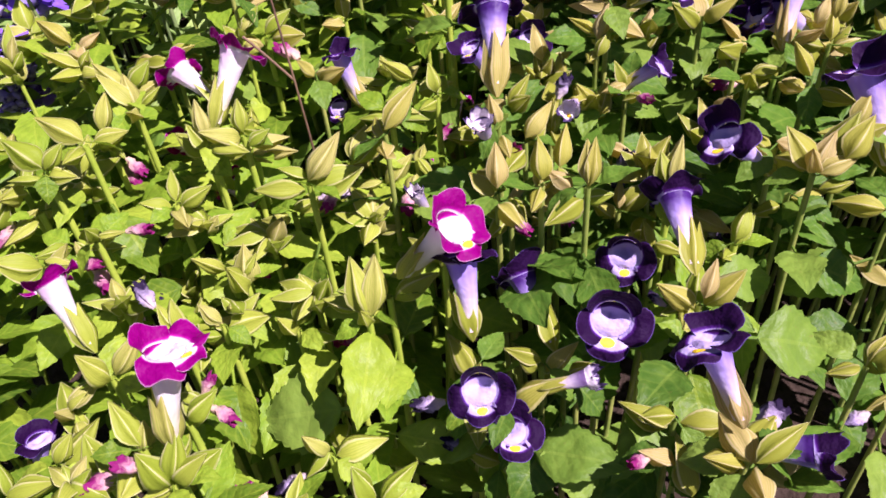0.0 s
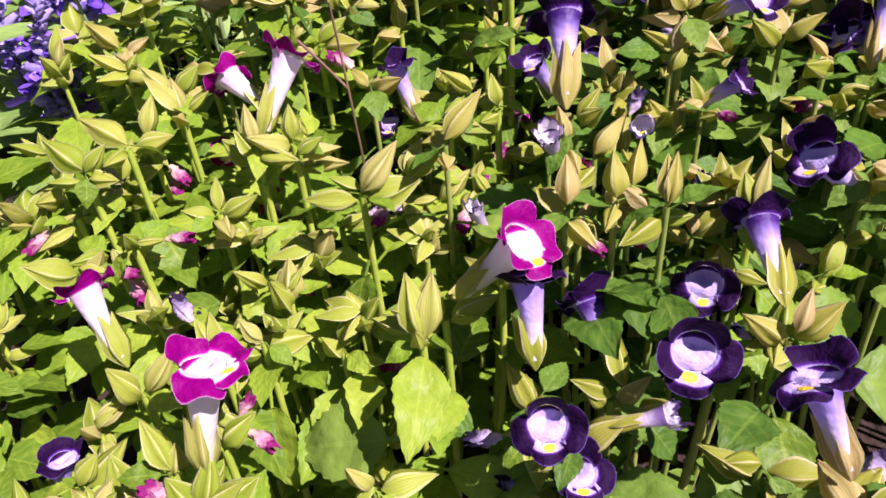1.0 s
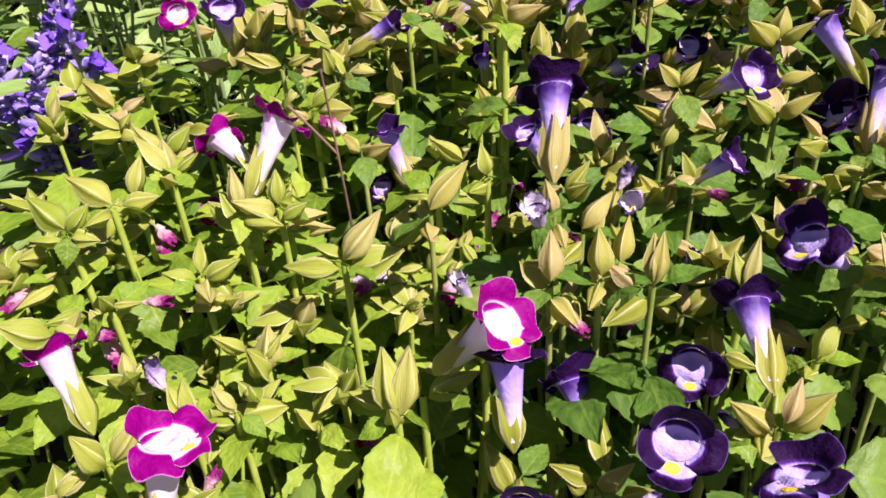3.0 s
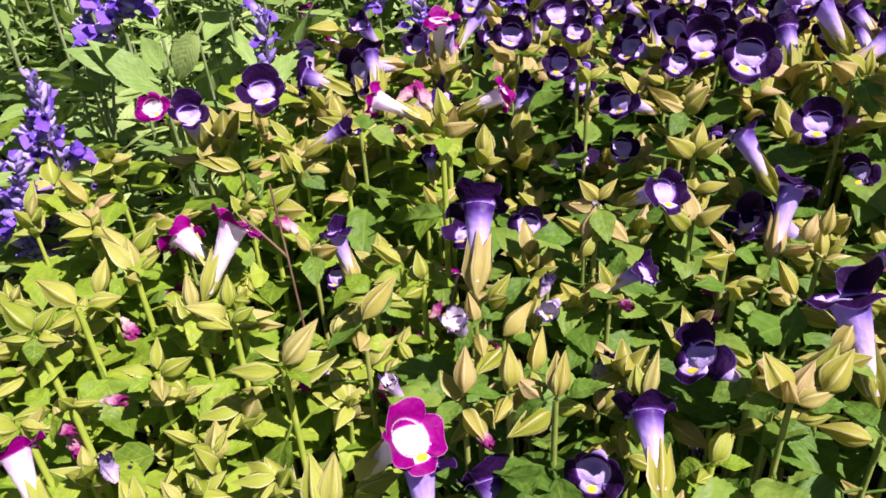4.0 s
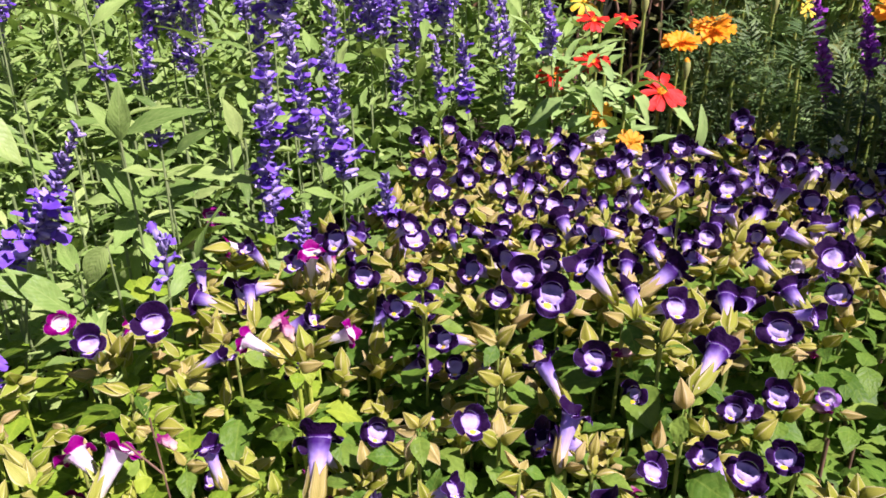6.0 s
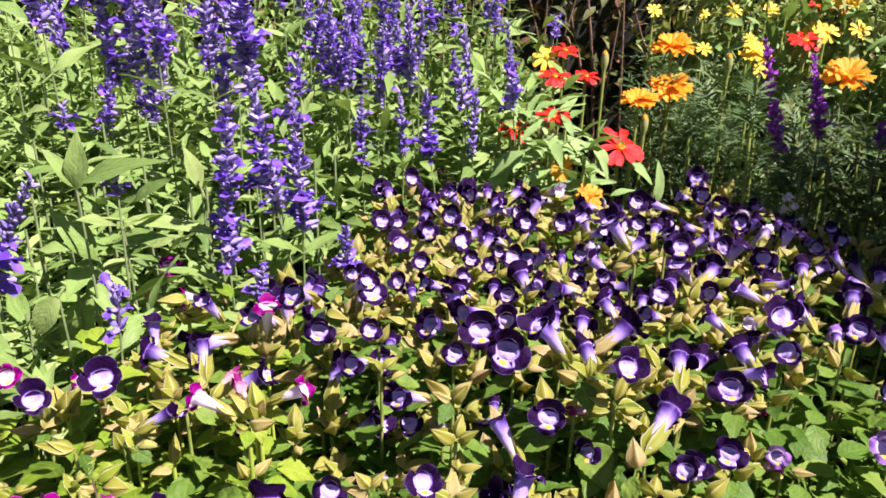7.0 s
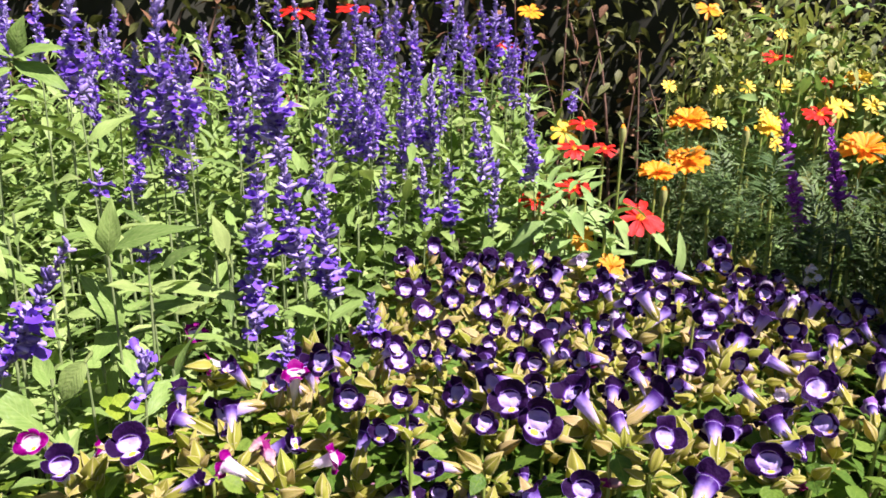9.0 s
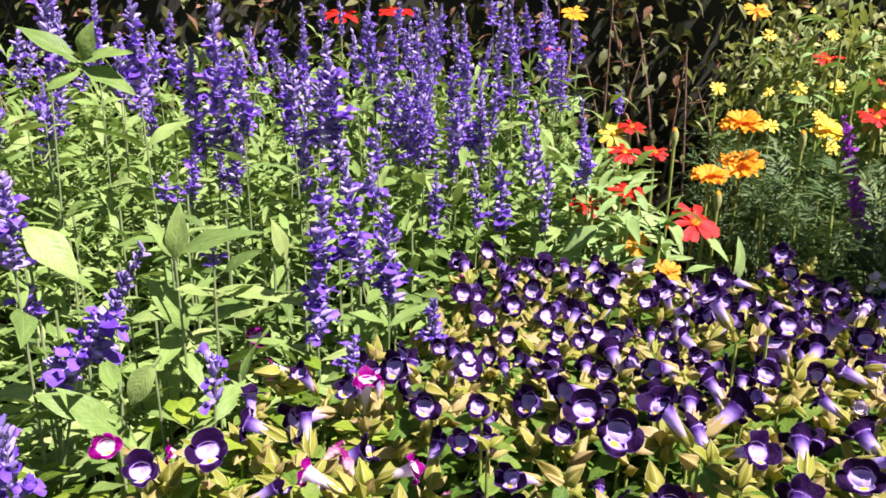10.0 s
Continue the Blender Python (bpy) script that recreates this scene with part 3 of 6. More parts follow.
magenta_flower(-0.1537, 0.1934, 0.2208, -0.45, 0.50, 0.70, 0.0217)
magenta_flower(-0.0985, 0.1520, 0.2290, 0.12, 0.36, 0.92, 0.0270, 30)
magenta_flower(-0.0095, 0.1874, 0.2419, 0.60, -0.16, 0.78, 0.0262, 15)
violet_flower(-0.0080, 0.1915, 0.2235, -0.08, 0.42, 0.91, 0.0231)
violet_flower(0.0140, 0.2080, 0.1980, -0.34, 0.75, 0.57, 0.0235)
violet_flower(0.0518, 0.2069, 0.2074, -0.27, -0.82, 0.49, 0.0238)
violet_flower(0.0402, 0.1697, 0.2135, -0.11, -0.79, 0.60, 0.0268)
violet_flower(0.0710, 0.2200, 0.2220, -0.07, 0.91, 0.40, 0.0237)
violet_flower(-0.0036, 0.1486, 0.2072, 0.04, -0.70, 0.71, 0.0227)
violet_flower(0.0060, 0.1480, 0.1850, 0.08, -0.34, 0.94, 0.0197)
faded_flower(0.0310, 0.1570, 0.2000, 1.00, 0.00, 0.06, 0.0138)
violet_flower(0.0627, 0.1440, 0.2312, -0.34, 0.37, 0.87, 0.0240)
violet_flower(0.0950, 0.1290, 0.1950, 0.94, -0.29, 0.18, 0.0236)
violet_flower(-0.1887, 0.1832, 0.1426, 0.29, 0.12, 0.95, 0.0212)
violet_flower(0.0090, 0.2850, 0.2700, 0.01, 0.77, 0.64, 0.0276)
violet_flower(0.0000, 0.3200, 0.2360, -0.43, -0.17, 0.89, 0.0206)
violet_flower(0.0300, 0.3540, 0.2207, 0.03, -0.75, 0.66, 0.0240)
magenta_flower(-0.1002, 0.2963, 0.2539, 0.34, 0.60, 0.73, 0.0270)
magenta_flower(-0.1320, 0.3100, 0.2400, -0.70, 0.40, 0.50, 0.0235)
violet_flower(-0.0589, 0.3133, 0.2400, -0.30, 0.30, 0.85, 0.0200)
violet_flower(-0.0689, 0.3371, 0.1995, -0.25, -0.65, 0.72, 0.0201)
magenta_flower(-0.0299, 0.3007, 0.1900, -0.58, -0.56, 0.60, 0.0203)
magenta_flower(-0.0090, 0.3379, 0.2003, 0.10, 0.56, 0.82, 0.0171)
faded_flower(0.0020, 0.2442, 0.2433, -0.25, -0.36, 0.90, 0.0159)
violet_flower(0.0753, 0.2812, 0.2423, 0.79, -0.04, 0.61, 0.0172)
faded_flower(0.0377, 0.2624, 0.2368, -0.40, -0.88, -0.27, 0.0134)
violet_flower(0.0905, 0.2346, 0.2378, -0.73, -0.09, 0.68, 0.0257)
violet_flower(0.1340, 0.3170, 0.2450, -0.72, -0.32, 0.61, 0.0271)
faded_flower(-0.0250, 0.2400, 0.2150, -0.29, -0.11, 0.95, 0.0135)
magenta_flower(-0.1207, 0.2989, 0.1839, -0.68, 0.26, 0.69, 0.0207)
magenta_flower(-0.1463, 0.3171, 0.1984, 0.06, -0.70, 0.71, 0.0154)
violet_flower(0.1268, 0.3173, 0.2442, -0.80, -0.01, 0.60, 0.0234)
violet_flower(0.1410, 0.3170, 0.2600, 0.27, 0.52, 0.81, 0.0243)
violet_flower(0.0852, 0.3064, 0.2654, 0.52, -0.62, 0.58, 0.0224)
violet_flower(0.0566, 0.4011, 0.2382, 0.75, -0.21, 0.63, 0.0264)
violet_flower(0.0770, 0.3810, 0.2500, 0.15, -0.75, 0.64, 0.0217)
violet_flower(0.1573, 0.3473, 0.2776, -0.21, -0.79, 0.57, 0.0203)
violet_flower(0.1341, 0.4223, 0.2361, 0.02, 0.94, 0.35, 0.0163)
violet_flower(0.0718, 0.3567, 0.2850, -0.74, -0.50, 0.45, 0.0199)
violet_flower(0.1813, 0.2952, 0.2417, 0.33, -0.61, 0.72, 0.0207)
violet_flower(0.2330, 0.2988, 0.2376, -0.30, -0.59, 0.75, 0.0277)
violet_flower(0.2112, 0.2994, 0.2473, -0.56, 0.02, 0.83, 0.0234)
violet_flower(0.1440, 0.2520, 0.2500, -0.25, 0.50, 0.78, 0.0310)
violet_flower(0.2240, 0.3420, 0.2850, 0.60, 0.79, 0.11, 0.0260)
violet_flower(0.2708, 0.3719, 0.2817, -0.39, -0.79, 0.47, 0.0261)
violet_flower(0.1974, 0.3429, 0.3135, 0.38, -0.74, 0.55, 0.0210)
violet_flower(0.1382, 0.3991, 0.2920, -0.22, -0.82, 0.52, 0.0278)
violet_flower(0.1240, 0.4390, 0.2850, -0.07, -0.86, 0.51, 0.0257)
violet_flower(0.1059, 0.4070, 0.2852, -0.01, -0.84, 0.54, 0.0175)
violet_flower(0.1516, 0.3637, 0.3278, -0.60, -0.07, 0.80, 0.0247)
violet_flower(0.0212, 0.4012, 0.3042, -0.06, -0.88, 0.47, 0.0225)
violet_flower(0.0001, 0.4354, 0.3135, -0.40, -0.74, 0.53, 0.0238)
violet_flower(0.0459, 0.4563, 0.3128, 0.62, -0.41, 0.67, 0.0181)
magenta_flower(-0.0196, 0.4465, 0.2982, 0.09, 0.00, 1.00, 0.0211)
magenta_flower(-0.1370, 0.6005, 0.2610, 0.42, -0.37, 0.83, 0.0231)
magenta_flower(-0.1160, 0.5683, 0.2468, -0.94, -0.33, -0.12, 0.0210)
violet_flower(-0.0521, 0.4014, 0.2955, -0.24, 0.66, 0.72, 0.0195)
violet_flower(-0.1016, 0.4560, 0.2794, -0.14, 0.39, 0.91, 0.0183)
violet_flower(-0.1017, 0.3687, 0.2889, 0.30, -0.60, 0.72, 0.0225)
violet_flower(-0.1366, 0.3570, 0.2815, 0.20, -0.55, 0.78, 0.0232)
magenta_flower(-0.1836, 0.4119, 0.2639, 0.23, -0.90, 0.38, 0.0199)
magenta_flower(-0.1608, 0.4525, 0.2343, -0.87, -0.17, 0.47, 0.0199)
magenta_flower(-0.0385, 0.3416, 0.2935, -0.93, 0.32, 0.16, 0.0179)
magenta_flower(0.0171, 0.3532, 0.2906, 0.89, -0.11, 0.45, 0.0183)
violet_flower(-0.0210, 0.3710, 0.2500, -0.21, 0.88, 0.43, 0.0140)
violet_flower(0.0583, 0.4297, 0.2654, -0.39, -0.68, 0.63, 0.0198)
violet_flower(0.0526, 0.4009, 0.3047, -0.13, -0.74, 0.66, 0.0148)
violet_flower(0.2480, 0.4025, 0.2858, 0.22, 0.97, 0.13, 0.0228)
violet_flower(0.0433, 0.7146, 0.2649, -0.05, -0.85, 0.52, 0.0229)
violet_flower(0.0712, 0.8464, 0.2705, 0.18, -0.75, 0.63, 0.0251)
violet_flower(0.0901, 0.6510, 0.2775, -0.12, -0.92, 0.37, 0.0209)
violet_flower(0.1140, 0.7210, 0.2700, -0.15, -0.90, 0.41, 0.0218)
violet_flower(0.1371, 0.8487, 0.2591, 0.10, -0.82, 0.57, 0.0252)
violet_flower(0.1891, 0.7170, 0.2641, -0.25, -0.87, 0.43, 0.0227)
violet_flower(0.2323, 0.7200, 0.2624, -0.05, -0.90, 0.44, 0.0227)
violet_flower(0.2481, 0.7041, 0.2338, -0.49, -0.62, 0.61, 0.0205)
violet_flower(0.1833, 0.6399, 0.2564, -0.24, -0.86, 0.45, 0.0237)
violet_flower(0.2273, 0.5260, 0.3335, -0.58, -0.04, 0.81, 0.0242)
violet_flower(0.2745, 0.4985, 0.3236, -0.00, -0.89, 0.47, 0.0205)
violet_flower(0.3869, 0.7590, 0.2817, -0.56, -0.83, 0.04, 0.0231)
violet_flower(0.0370, 0.8170, 0.2680, -0.17, -0.86, 0.47, 0.0232)
violet_flower(0.1590, 0.8230, 0.2620, -0.10, 0.99, 0.11, 0.0232)
violet_flower(0.1430, 0.5870, 0.2700, -0.31, -0.75, 0.58, 0.0160)
violet_flower(0.3210, 0.7010, 0.2650, 0.44, 0.89, 0.06, 0.0199)
violet_flower(0.3230, 0.5480, 0.2850, 0.70, 0.72, 0.05, 0.0250)
violet_flower(0.2690, 0.5100, 0.2800, -0.29, -0.72, 0.63, 0.0218)
violet_flower(0.2920, 0.4720, 0.2800, -0.69, 0.54, 0.49, 0.0204)
violet_flower(0.4140, 0.7170, 0.2650, -0.33, -0.80, 0.50, 0.0211)
violet_flower(0.2230, 0.5790, 0.2550, -0.57, -0.46, 0.68, 0.0172)
violet_flower(0.0760, 0.5320, 0.2700, -0.23, 0.94, 0.24, 0.0178)
violet_flower(0.1140, 0.5370, 0.2700, 0.05, 0.93, 0.37, 0.0213)
violet_flower(0.1450, 0.5620, 0.2600, 0.18, 0.97, 0.14, 0.0186)
violet_flower(0.1960, 0.4530, 0.2850, 0.16, 0.98, 0.12, 0.0199)
violet_flower(0.0650, 0.5510, 0.2700, -0.37, -0.79, 0.49, 0.0175)
violet_flower(0.0440, 0.3680, 0.3000, -0.50, -0.76, 0.42, 0.0170)
violet_flower(0.0620, 0.4570, 0.2650, 0.01, 0.97, 0.23, 0.0170)
violet_flower(0.2820, 0.4520, 0.2550, 0.52, 0.85, -0.01, 0.0239)
violet_flower(0.1830, 0.3520, 0.2500, -0.71, -0.52, 0.48, 0.0170)
violet_flower(0.2330, 0.3280, 0.2550, -0.55, -0.42, 0.72, 0.0174)
violet_flower(0.2500, 0.2960, 0.2500, -0.52, -0.55, 0.65, 0.0203)
violet_flower(0.2710, 0.3520, 0.2500, -0.66, -0.56, 0.50, 0.0168)
violet_flower(0.4050, 0.4710, 0.2700, -0.47, -0.71, 0.53, 0.0229)
violet_flower(0.3980, 0.4110, 0.2550, -0.54, -0.59, 0.60, 0.0220)
lilac_flower(0.3760, 0.3700, 0.2400, -0.54, -0.60, 0.59, 0.0219)
lilac_flower(0.3020, 0.3610, 0.2400, -0.53, -0.61, 0.59, 0.0155)
violet_flower(0.4420, 0.5460, 0.2620, 0.47, 0.88, -0.02, 0.0260)
violet_flower(0.3830, 0.5710, 0.2600, 0.37, 0.92, 0.11, 0.0269)
violet_flower(0.4913, 0.7482, 0.2447, -0.61, 0.55, 0.57, 0.0278)
faded_flower(0.4360, 0.7630, 0.2550, -0.45, -0.76, 0.47, 0.0237)
violet_flower(0.4930, 0.5930, 0.2600, 0.62, 0.78, -0.05, 0.0203)
violet_flower(0.4160, 0.5860, 0.2700, 0.31, 0.95, -0.08, 0.0224)
violet_flower(0.2640, 0.3440, 0.2550, -0.47, -0.61, 0.64, 0.0197)
violet_flower(0.3910, 0.7950, 0.2900, -0.60, -0.53, 0.60, 0.0267)
lilac_flower(0.3890, 0.4710, 0.2650, 0.28, 0.96, -0.08, 0.0146)
violet_flower(0.3310, 0.5890, 0.2650, 0.17, 0.98, 0.09, 0.0249)
violet_flower(0.2980, 0.5750, 0.2600, 0.08, 1.00, -0.04, 0.0220)
violet_flower(0.2220, 0.5910, 0.2600, -0.38, -0.67, 0.64, 0.0174)
violet_flower(0.3240, 0.7860, 0.2650, -0.15, -0.75, 0.65, 0.0241)
violet_flower(0.2250, 0.7080, 0.2650, -0.07, -0.85, 0.52, 0.0219)
violet_flower(0.1910, 0.7150, 0.2650, -0.03, -0.80, 0.60, 0.0221)
violet_flower(0.1380, 0.8340, 0.2600, 0.03, 1.00, 0.04, 0.0265)
violet_flower(0.1680, 0.7930, 0.2600, 0.24, 0.97, 0.06, 0.0242)
violet_flower(0.0400, 0.7250, 0.2620, -0.24, -0.83, 0.51, 0.0210)
violet_flower(0.0440, 0.8130, 0.2650, -0.23, 0.97, -0.01, 0.0232)
violet_flower(0.0950, 0.7840, 0.2620, 0.09, 0.99, 0.08, 0.0226)
violet_flower(0.0830, 0.6060, 0.2650, -0.08, -0.82, 0.57, 0.0171)
violet_flower(0.1290, 0.6210, 0.2620, -0.25, -0.80, 0.55, 0.0175)
violet_flower(0.1550, 0.6290, 0.2650, -0.09, -0.80, 0.59, 0.0156)
violet_flower(0.2130, 0.6290, 0.2600, 0.07, 1.00, -0.01, 0.0188)
violet_flower(0.2710, 0.6750, 0.2600, 0.13, 0.99, 0.05, 0.0189)
faded_flower(0.3410, 0.5070, 0.2550, -0.53, -0.46, 0.71, 0.0151)
violet_flower(0.3920, 0.5280, 0.2550, -0.53, -0.52, 0.67, 0.0184)
violet_flower(0.2430, 0.3400, 0.2500, -0.43, -0.64, 0.64, 0.0195)
violet_flower(0.2120, 0.5510, 0.2620, 0.09, 0.99, -0.09, 0.0187)
violet_flower(0.4300, 0.4810, 0.2600, -0.32, 0.62, 0.72, 0.0214)


# leafy shoots between the flowers
def tuft_geo(leaves, seed, count=7, span=0.03, tall=0.06):
    """Leaves of one leafy shoot, joined; its top at the origin."""
    r = random.Random(seed)
    g = Geo()
    for k in range(count):
        a, h = r.uniform(0, 360), -tall * (k / count) ** 0.8
        size = r.uniform(0.018, 0.026) + 0.012 * k / count
        off = Vector((math.cos(radians(a)), math.sin(radians(a)), 0)) * r.uniform(0.2, 1) * span * (0.3 + k / count)
        g.add(r.choice(leaves)[0], Matrix.Translation(off + Vector((0, 0, h))) @ leaf_turn(a, r.uniform(-15, 30), r.uniform(-20, 20)) @ Matrix.Scale(size, 4))
    return g


LOW = {
    True: [tuft_geo(SMALL_LIME, k, 16, 0.055, 0.10).mesh("lower_leaves", [LIME_LEAF]) for k in range(3)],
    False: [tuft_geo(SMALL_GREEN, k + 9, 16, 0.055, 0.10).mesh("lower_leaves", [GREEN_LEAF]) for k in range(3)],
}

def crown_geo(leaves, seed):
    """The top of a shoot, joined: calyxes above small leaves; its tip at the origin."""
    r = random.Random(seed)
    g = tuft_geo(leaves, seed, 6, 0.024, 0.04)
    g.tube(bezier((0, 0, 0), (0.004, 0, -0.06), (r.uniform(-0.03, 0.03), r.uniform(-0.03, 0.03), -0.19), 5), lambda v: 0.0013, 5, 2)
    n = r.choice((8, 9, 10, 11))
    for k in range(n):
        a = math.tau * k / n + r.uniform(-0.4, 0.4)
        way = Vector((math.cos(a), math.sin(a), r.choice((0.0, 0.3, 0.8, 1.5, 2.5))))
        g.add(r.choice(SMALL_BUDS), Matrix.Translation((0, 0, r.uniform(-0.012, 0.006))) @ frame_of(way) @ Matrix.Scale(r.uniform(0.011, 0.020), 4), 1)
    return g


CROWNS = {
    True: [crown_geo(SMALL_LIME, k).mesh("leafy_top", [LIME_LEAF, TAN_CALYX, LIME_STEM]) for k in range(6)],
    False: [crown_geo(SMALL_GREEN, k + 20).mesh("leafy_top", [GREEN_LEAF, TAN_CALYX, GREEN_STEM]) for k in range(6)],
}


NEAR_CROWNS = [crown_geo(SMALL_LIME, k + 40).mesh("leafy_top", [LIME_LEAF, LIME_CALYX, LIME_STEM]) for k in range(6)]


def in_bed(x, y):
    return bed_edge(y) < x < right_edge(y) and -0.04 < y < 0.87 and not (y < 0.06 and abs(x) > 0.3) and math.hypot(x - 0.03, y) > 0.05


tan_calyx_at((0.0060, 0.2150, 0.2350), (0.0080, 0.2255, 0.2496), 0.0090)
tan_calyx_at((0.0110, 0.2220, 0.2250), (0.0158, 0.2130, 0.2175), 0.0094)
lime_calyx_at((0.0100, 0.2270, 0.2250), (-0.0020, 0.2271, 0.2291), 0.0068)
lime_calyx_at((0.0090, 0.2200, 0.2200), (0.0006, 0.2187, 0.2222), 0.0063)
tan_calyx_at((0.0130, 0.2620, 0.2400), (0.0238, 0.2688, 0.2498), 0.0078)
tan_calyx_at((0.0220, 0.2180, 0.2350), (0.0232, 0.2280, 0.2491), 0.0090)
tan_calyx_at((0.0380, 0.2150, 0.2350), (0.0387, 0.2248, 0.2489), 0.0079)
tan_calyx_at((0.0330, 0.2180, 0.2300), (0.0247, 0.2222, 0.2384), 0.0069)
tan_calyx_at((0.0350, 0.2200, 0.2250), (0.0267, 0.2199, 0.2285), 0.0074)
lime_calyx_at((0.0370, 0.2190, 0.2250), (0.0480, 0.2178, 0.2258), 0.0082)
tan_calyx_at((0.0190, 0.2530, 0.2300), (0.0320, 0.2618, 0.2419), 0.0111)
lime_calyx_at((-0.0420, 0.1850, 0.2050), (-0.0478, 0.2023, 0.2278), 0.0144)
lime_calyx_at((-0.0410, 0.1850, 0.2050), (-0.0401, 0.1996, 0.2242), 0.0120)
lime_calyx_at((-0.0460, 0.1930, 0.2000), (-0.0604, 0.1956, 0.2070), 0.0103)
lime_calyx_at((-0.0650, 0.2340, 0.2300), (-0.0475, 0.2465, 0.2457), 0.0134)
lime_calyx_at((-0.0660, 0.2380, 0.2280), (-0.0779, 0.2403, 0.2345), 0.0079)
lime_calyx_at((-0.0690, 0.2400, 0.2200), (-0.0802, 0.2408, 0.2247), 0.0081)
lime_calyx_at((-0.0670, 0.2370, 0.2250), (-0.0540, 0.2428, 0.2335), 0.0088)
lime_calyx_at((-0.0950, 0.2630, 0.2350), (-0.0969, 0.2713, 0.2475), 0.0104)
lime_calyx_at((-0.0920, 0.2570, 0.2320), (-0.0822, 0.2607, 0.2383), 0.0096)
lime_calyx_at((-0.1090, 0.2600, 0.2350), (-0.1142, 0.2700, 0.2496), 0.0092)
lime_calyx_at((-0.0960, 0.2730, 0.2200), (-0.0893, 0.2688, 0.2177), 0.0083)
lime_calyx_at((-0.1480, 0.2890, 0.2350), (-0.1635, 0.2981, 0.2494), 0.0113)
lime_calyx_at((-0.1450, 0.2890, 0.2350), (-0.1343, 0.2941, 0.2429), 0.0103)
lime_calyx_at((-0.1590, 0.2590, 0.2380), (-0.1838, 0.2684, 0.2534), 0.0119)
lime_calyx_at((-0.1600, 0.2660, 0.2320), (-0.1418, 0.2693, 0.2373), 0.0094)
lime_calyx_at((-0.1560, 0.2700, 0.2350), (-0.1534, 0.2810, 0.2501), 0.0104)
lime_calyx_at((-0.1720, 0.2460, 0.2350), (-0.1871, 0.2541, 0.2482), 0.0112)
lime_calyx_at((-0.1710, 0.2450, 0.2350), (-0.1623, 0.2519, 0.2450), 0.0094)
lime_calyx_at((-0.1750, 0.2480, 0.2250), (-0.1643, 0.2526, 0.2323), 0.0092)
lime_calyx_at((-0.1970, 0.2630, 0.2150), (-0.2068, 0.2583, 0.2135), 0.0122)
tan_calyx_at((-0.0350, 0.2470, 0.2420), (-0.0148, 0.2627, 0.2611), 0.0086)
lime_calyx_at((-0.0350, 0.2730, 0.2360), (-0.0219, 0.2691, 0.2336), 0.0084)
tan_calyx_at((-0.0360, 0.2720, 0.2300), (-0.0431, 0.2680, 0.2291), 0.0080)
lime_calyx_at((0.0730, 0.1870, 0.2000), (0.0598, 0.1822, 0.1986), 0.0119)
tan_calyx_at((0.0730, 0.1800, 0.2100), (0.0798, 0.1881, 0.2215), 0.0068)
lime_calyx_at((0.0710, 0.2270, 0.2220), (0.0757, 0.2395, 0.2387), 0.0088)
lime_calyx_at((0.0700, 0.2290, 0.2220), (0.0662, 0.2359, 0.2330), 0.0076)
lime_calyx_at((0.0960, 0.2190, 0.2000), (0.1041, 0.2278, 0.2122), 0.0099)
tan_calyx_at((0.1190, 0.2210, 0.2300), (0.1071, 0.2298, 0.2438), 0.0113)
tan_calyx_at((0.1200, 0.2190, 0.2300), (0.1352, 0.2212, 0.2342), 0.0088)
tan_calyx_at((0.1200, 0.2160, 0.2250), (0.1323, 0.2167, 0.2278), 0.0088)
tan_calyx_at((0.1280, 0.2200, 0.2350), (0.1415, 0.2286, 0.2466), 0.0099)
tan_calyx_at((0.0180, 0.1730, 0.1900), (0.0037, 0.1753, 0.1967), 0.0083)
tan_calyx_at((0.0750, 0.1230, 0.2000), (0.0910, 0.1312, 0.2109), 0.0098)
tan_calyx_at((0.0620, 0.1290, 0.1720), (0.0598, 0.1441, 0.1921), 0.0112)
tan_calyx_at((0.0840, 0.1330, 0.1800), (0.1003, 0.1266, 0.1745), 0.0107)
tan_calyx_at((0.0800, 0.1320, 0.1800), (0.0709, 0.1281, 0.1793), 0.0096)
tan_calyx_at((0.0620, 0.1560, 0.1780), (0.0475, 0.1553, 0.1813), 0.0081)
lime_calyx_at((-0.1040, 0.1320, 0.1900), (-0.0986, 0.1440, 0.2061), 0.0108)
lime_calyx_at((-0.1150, 0.1420, 0.1950), (-0.1258, 0.1511, 0.2091), 0.0121)
lime_calyx_at((-0.1040, 0.1550, 0.1900), (-0.0906, 0.1606, 0.1983), 0.0100)
lime_calyx_at((-0.1140, 0.1430, 0.1800), (-0.1033, 0.1378, 0.1764), 0.0103)
lime_calyx_at((-0.1260, 0.1390, 0.1800), (-0.1357, 0.1454, 0.1909), 0.0114)
lime_calyx_at((-0.1020, 0.2000, 0.1900), (-0.1115, 0.2030, 0.1972), 0.0109)
lime_calyx_at((-0.0740, 0.2010, 0.1850), (-0.0674, 0.2100, 0.1976), 0.0123)
lime_calyx_at((-0.0960, 0.2200, 0.1950), (-0.0905, 0.2244, 0.2025), 0.0090)
tan_calyx_at((0.0530, 0.2970, 0.2500), (0.0395, 0.3001, 0.2575), 0.0094)
tan_calyx_at((0.0520, 0.2920, 0.2500), (0.0568, 0.3013, 0.2630), 0.0093)
tan_calyx_at((0.0510, 0.2850, 0.2460), (0.0580, 0.2912, 0.2554), 0.0083)
tan_calyx_at((0.1130, 0.2800, 0.2360), (0.1268, 0.2801, 0.2380), 0.0092)
tan_calyx_at((0.1500, 0.2960, 0.2400), (0.1518, 0.3044, 0.2522), 0.0076)
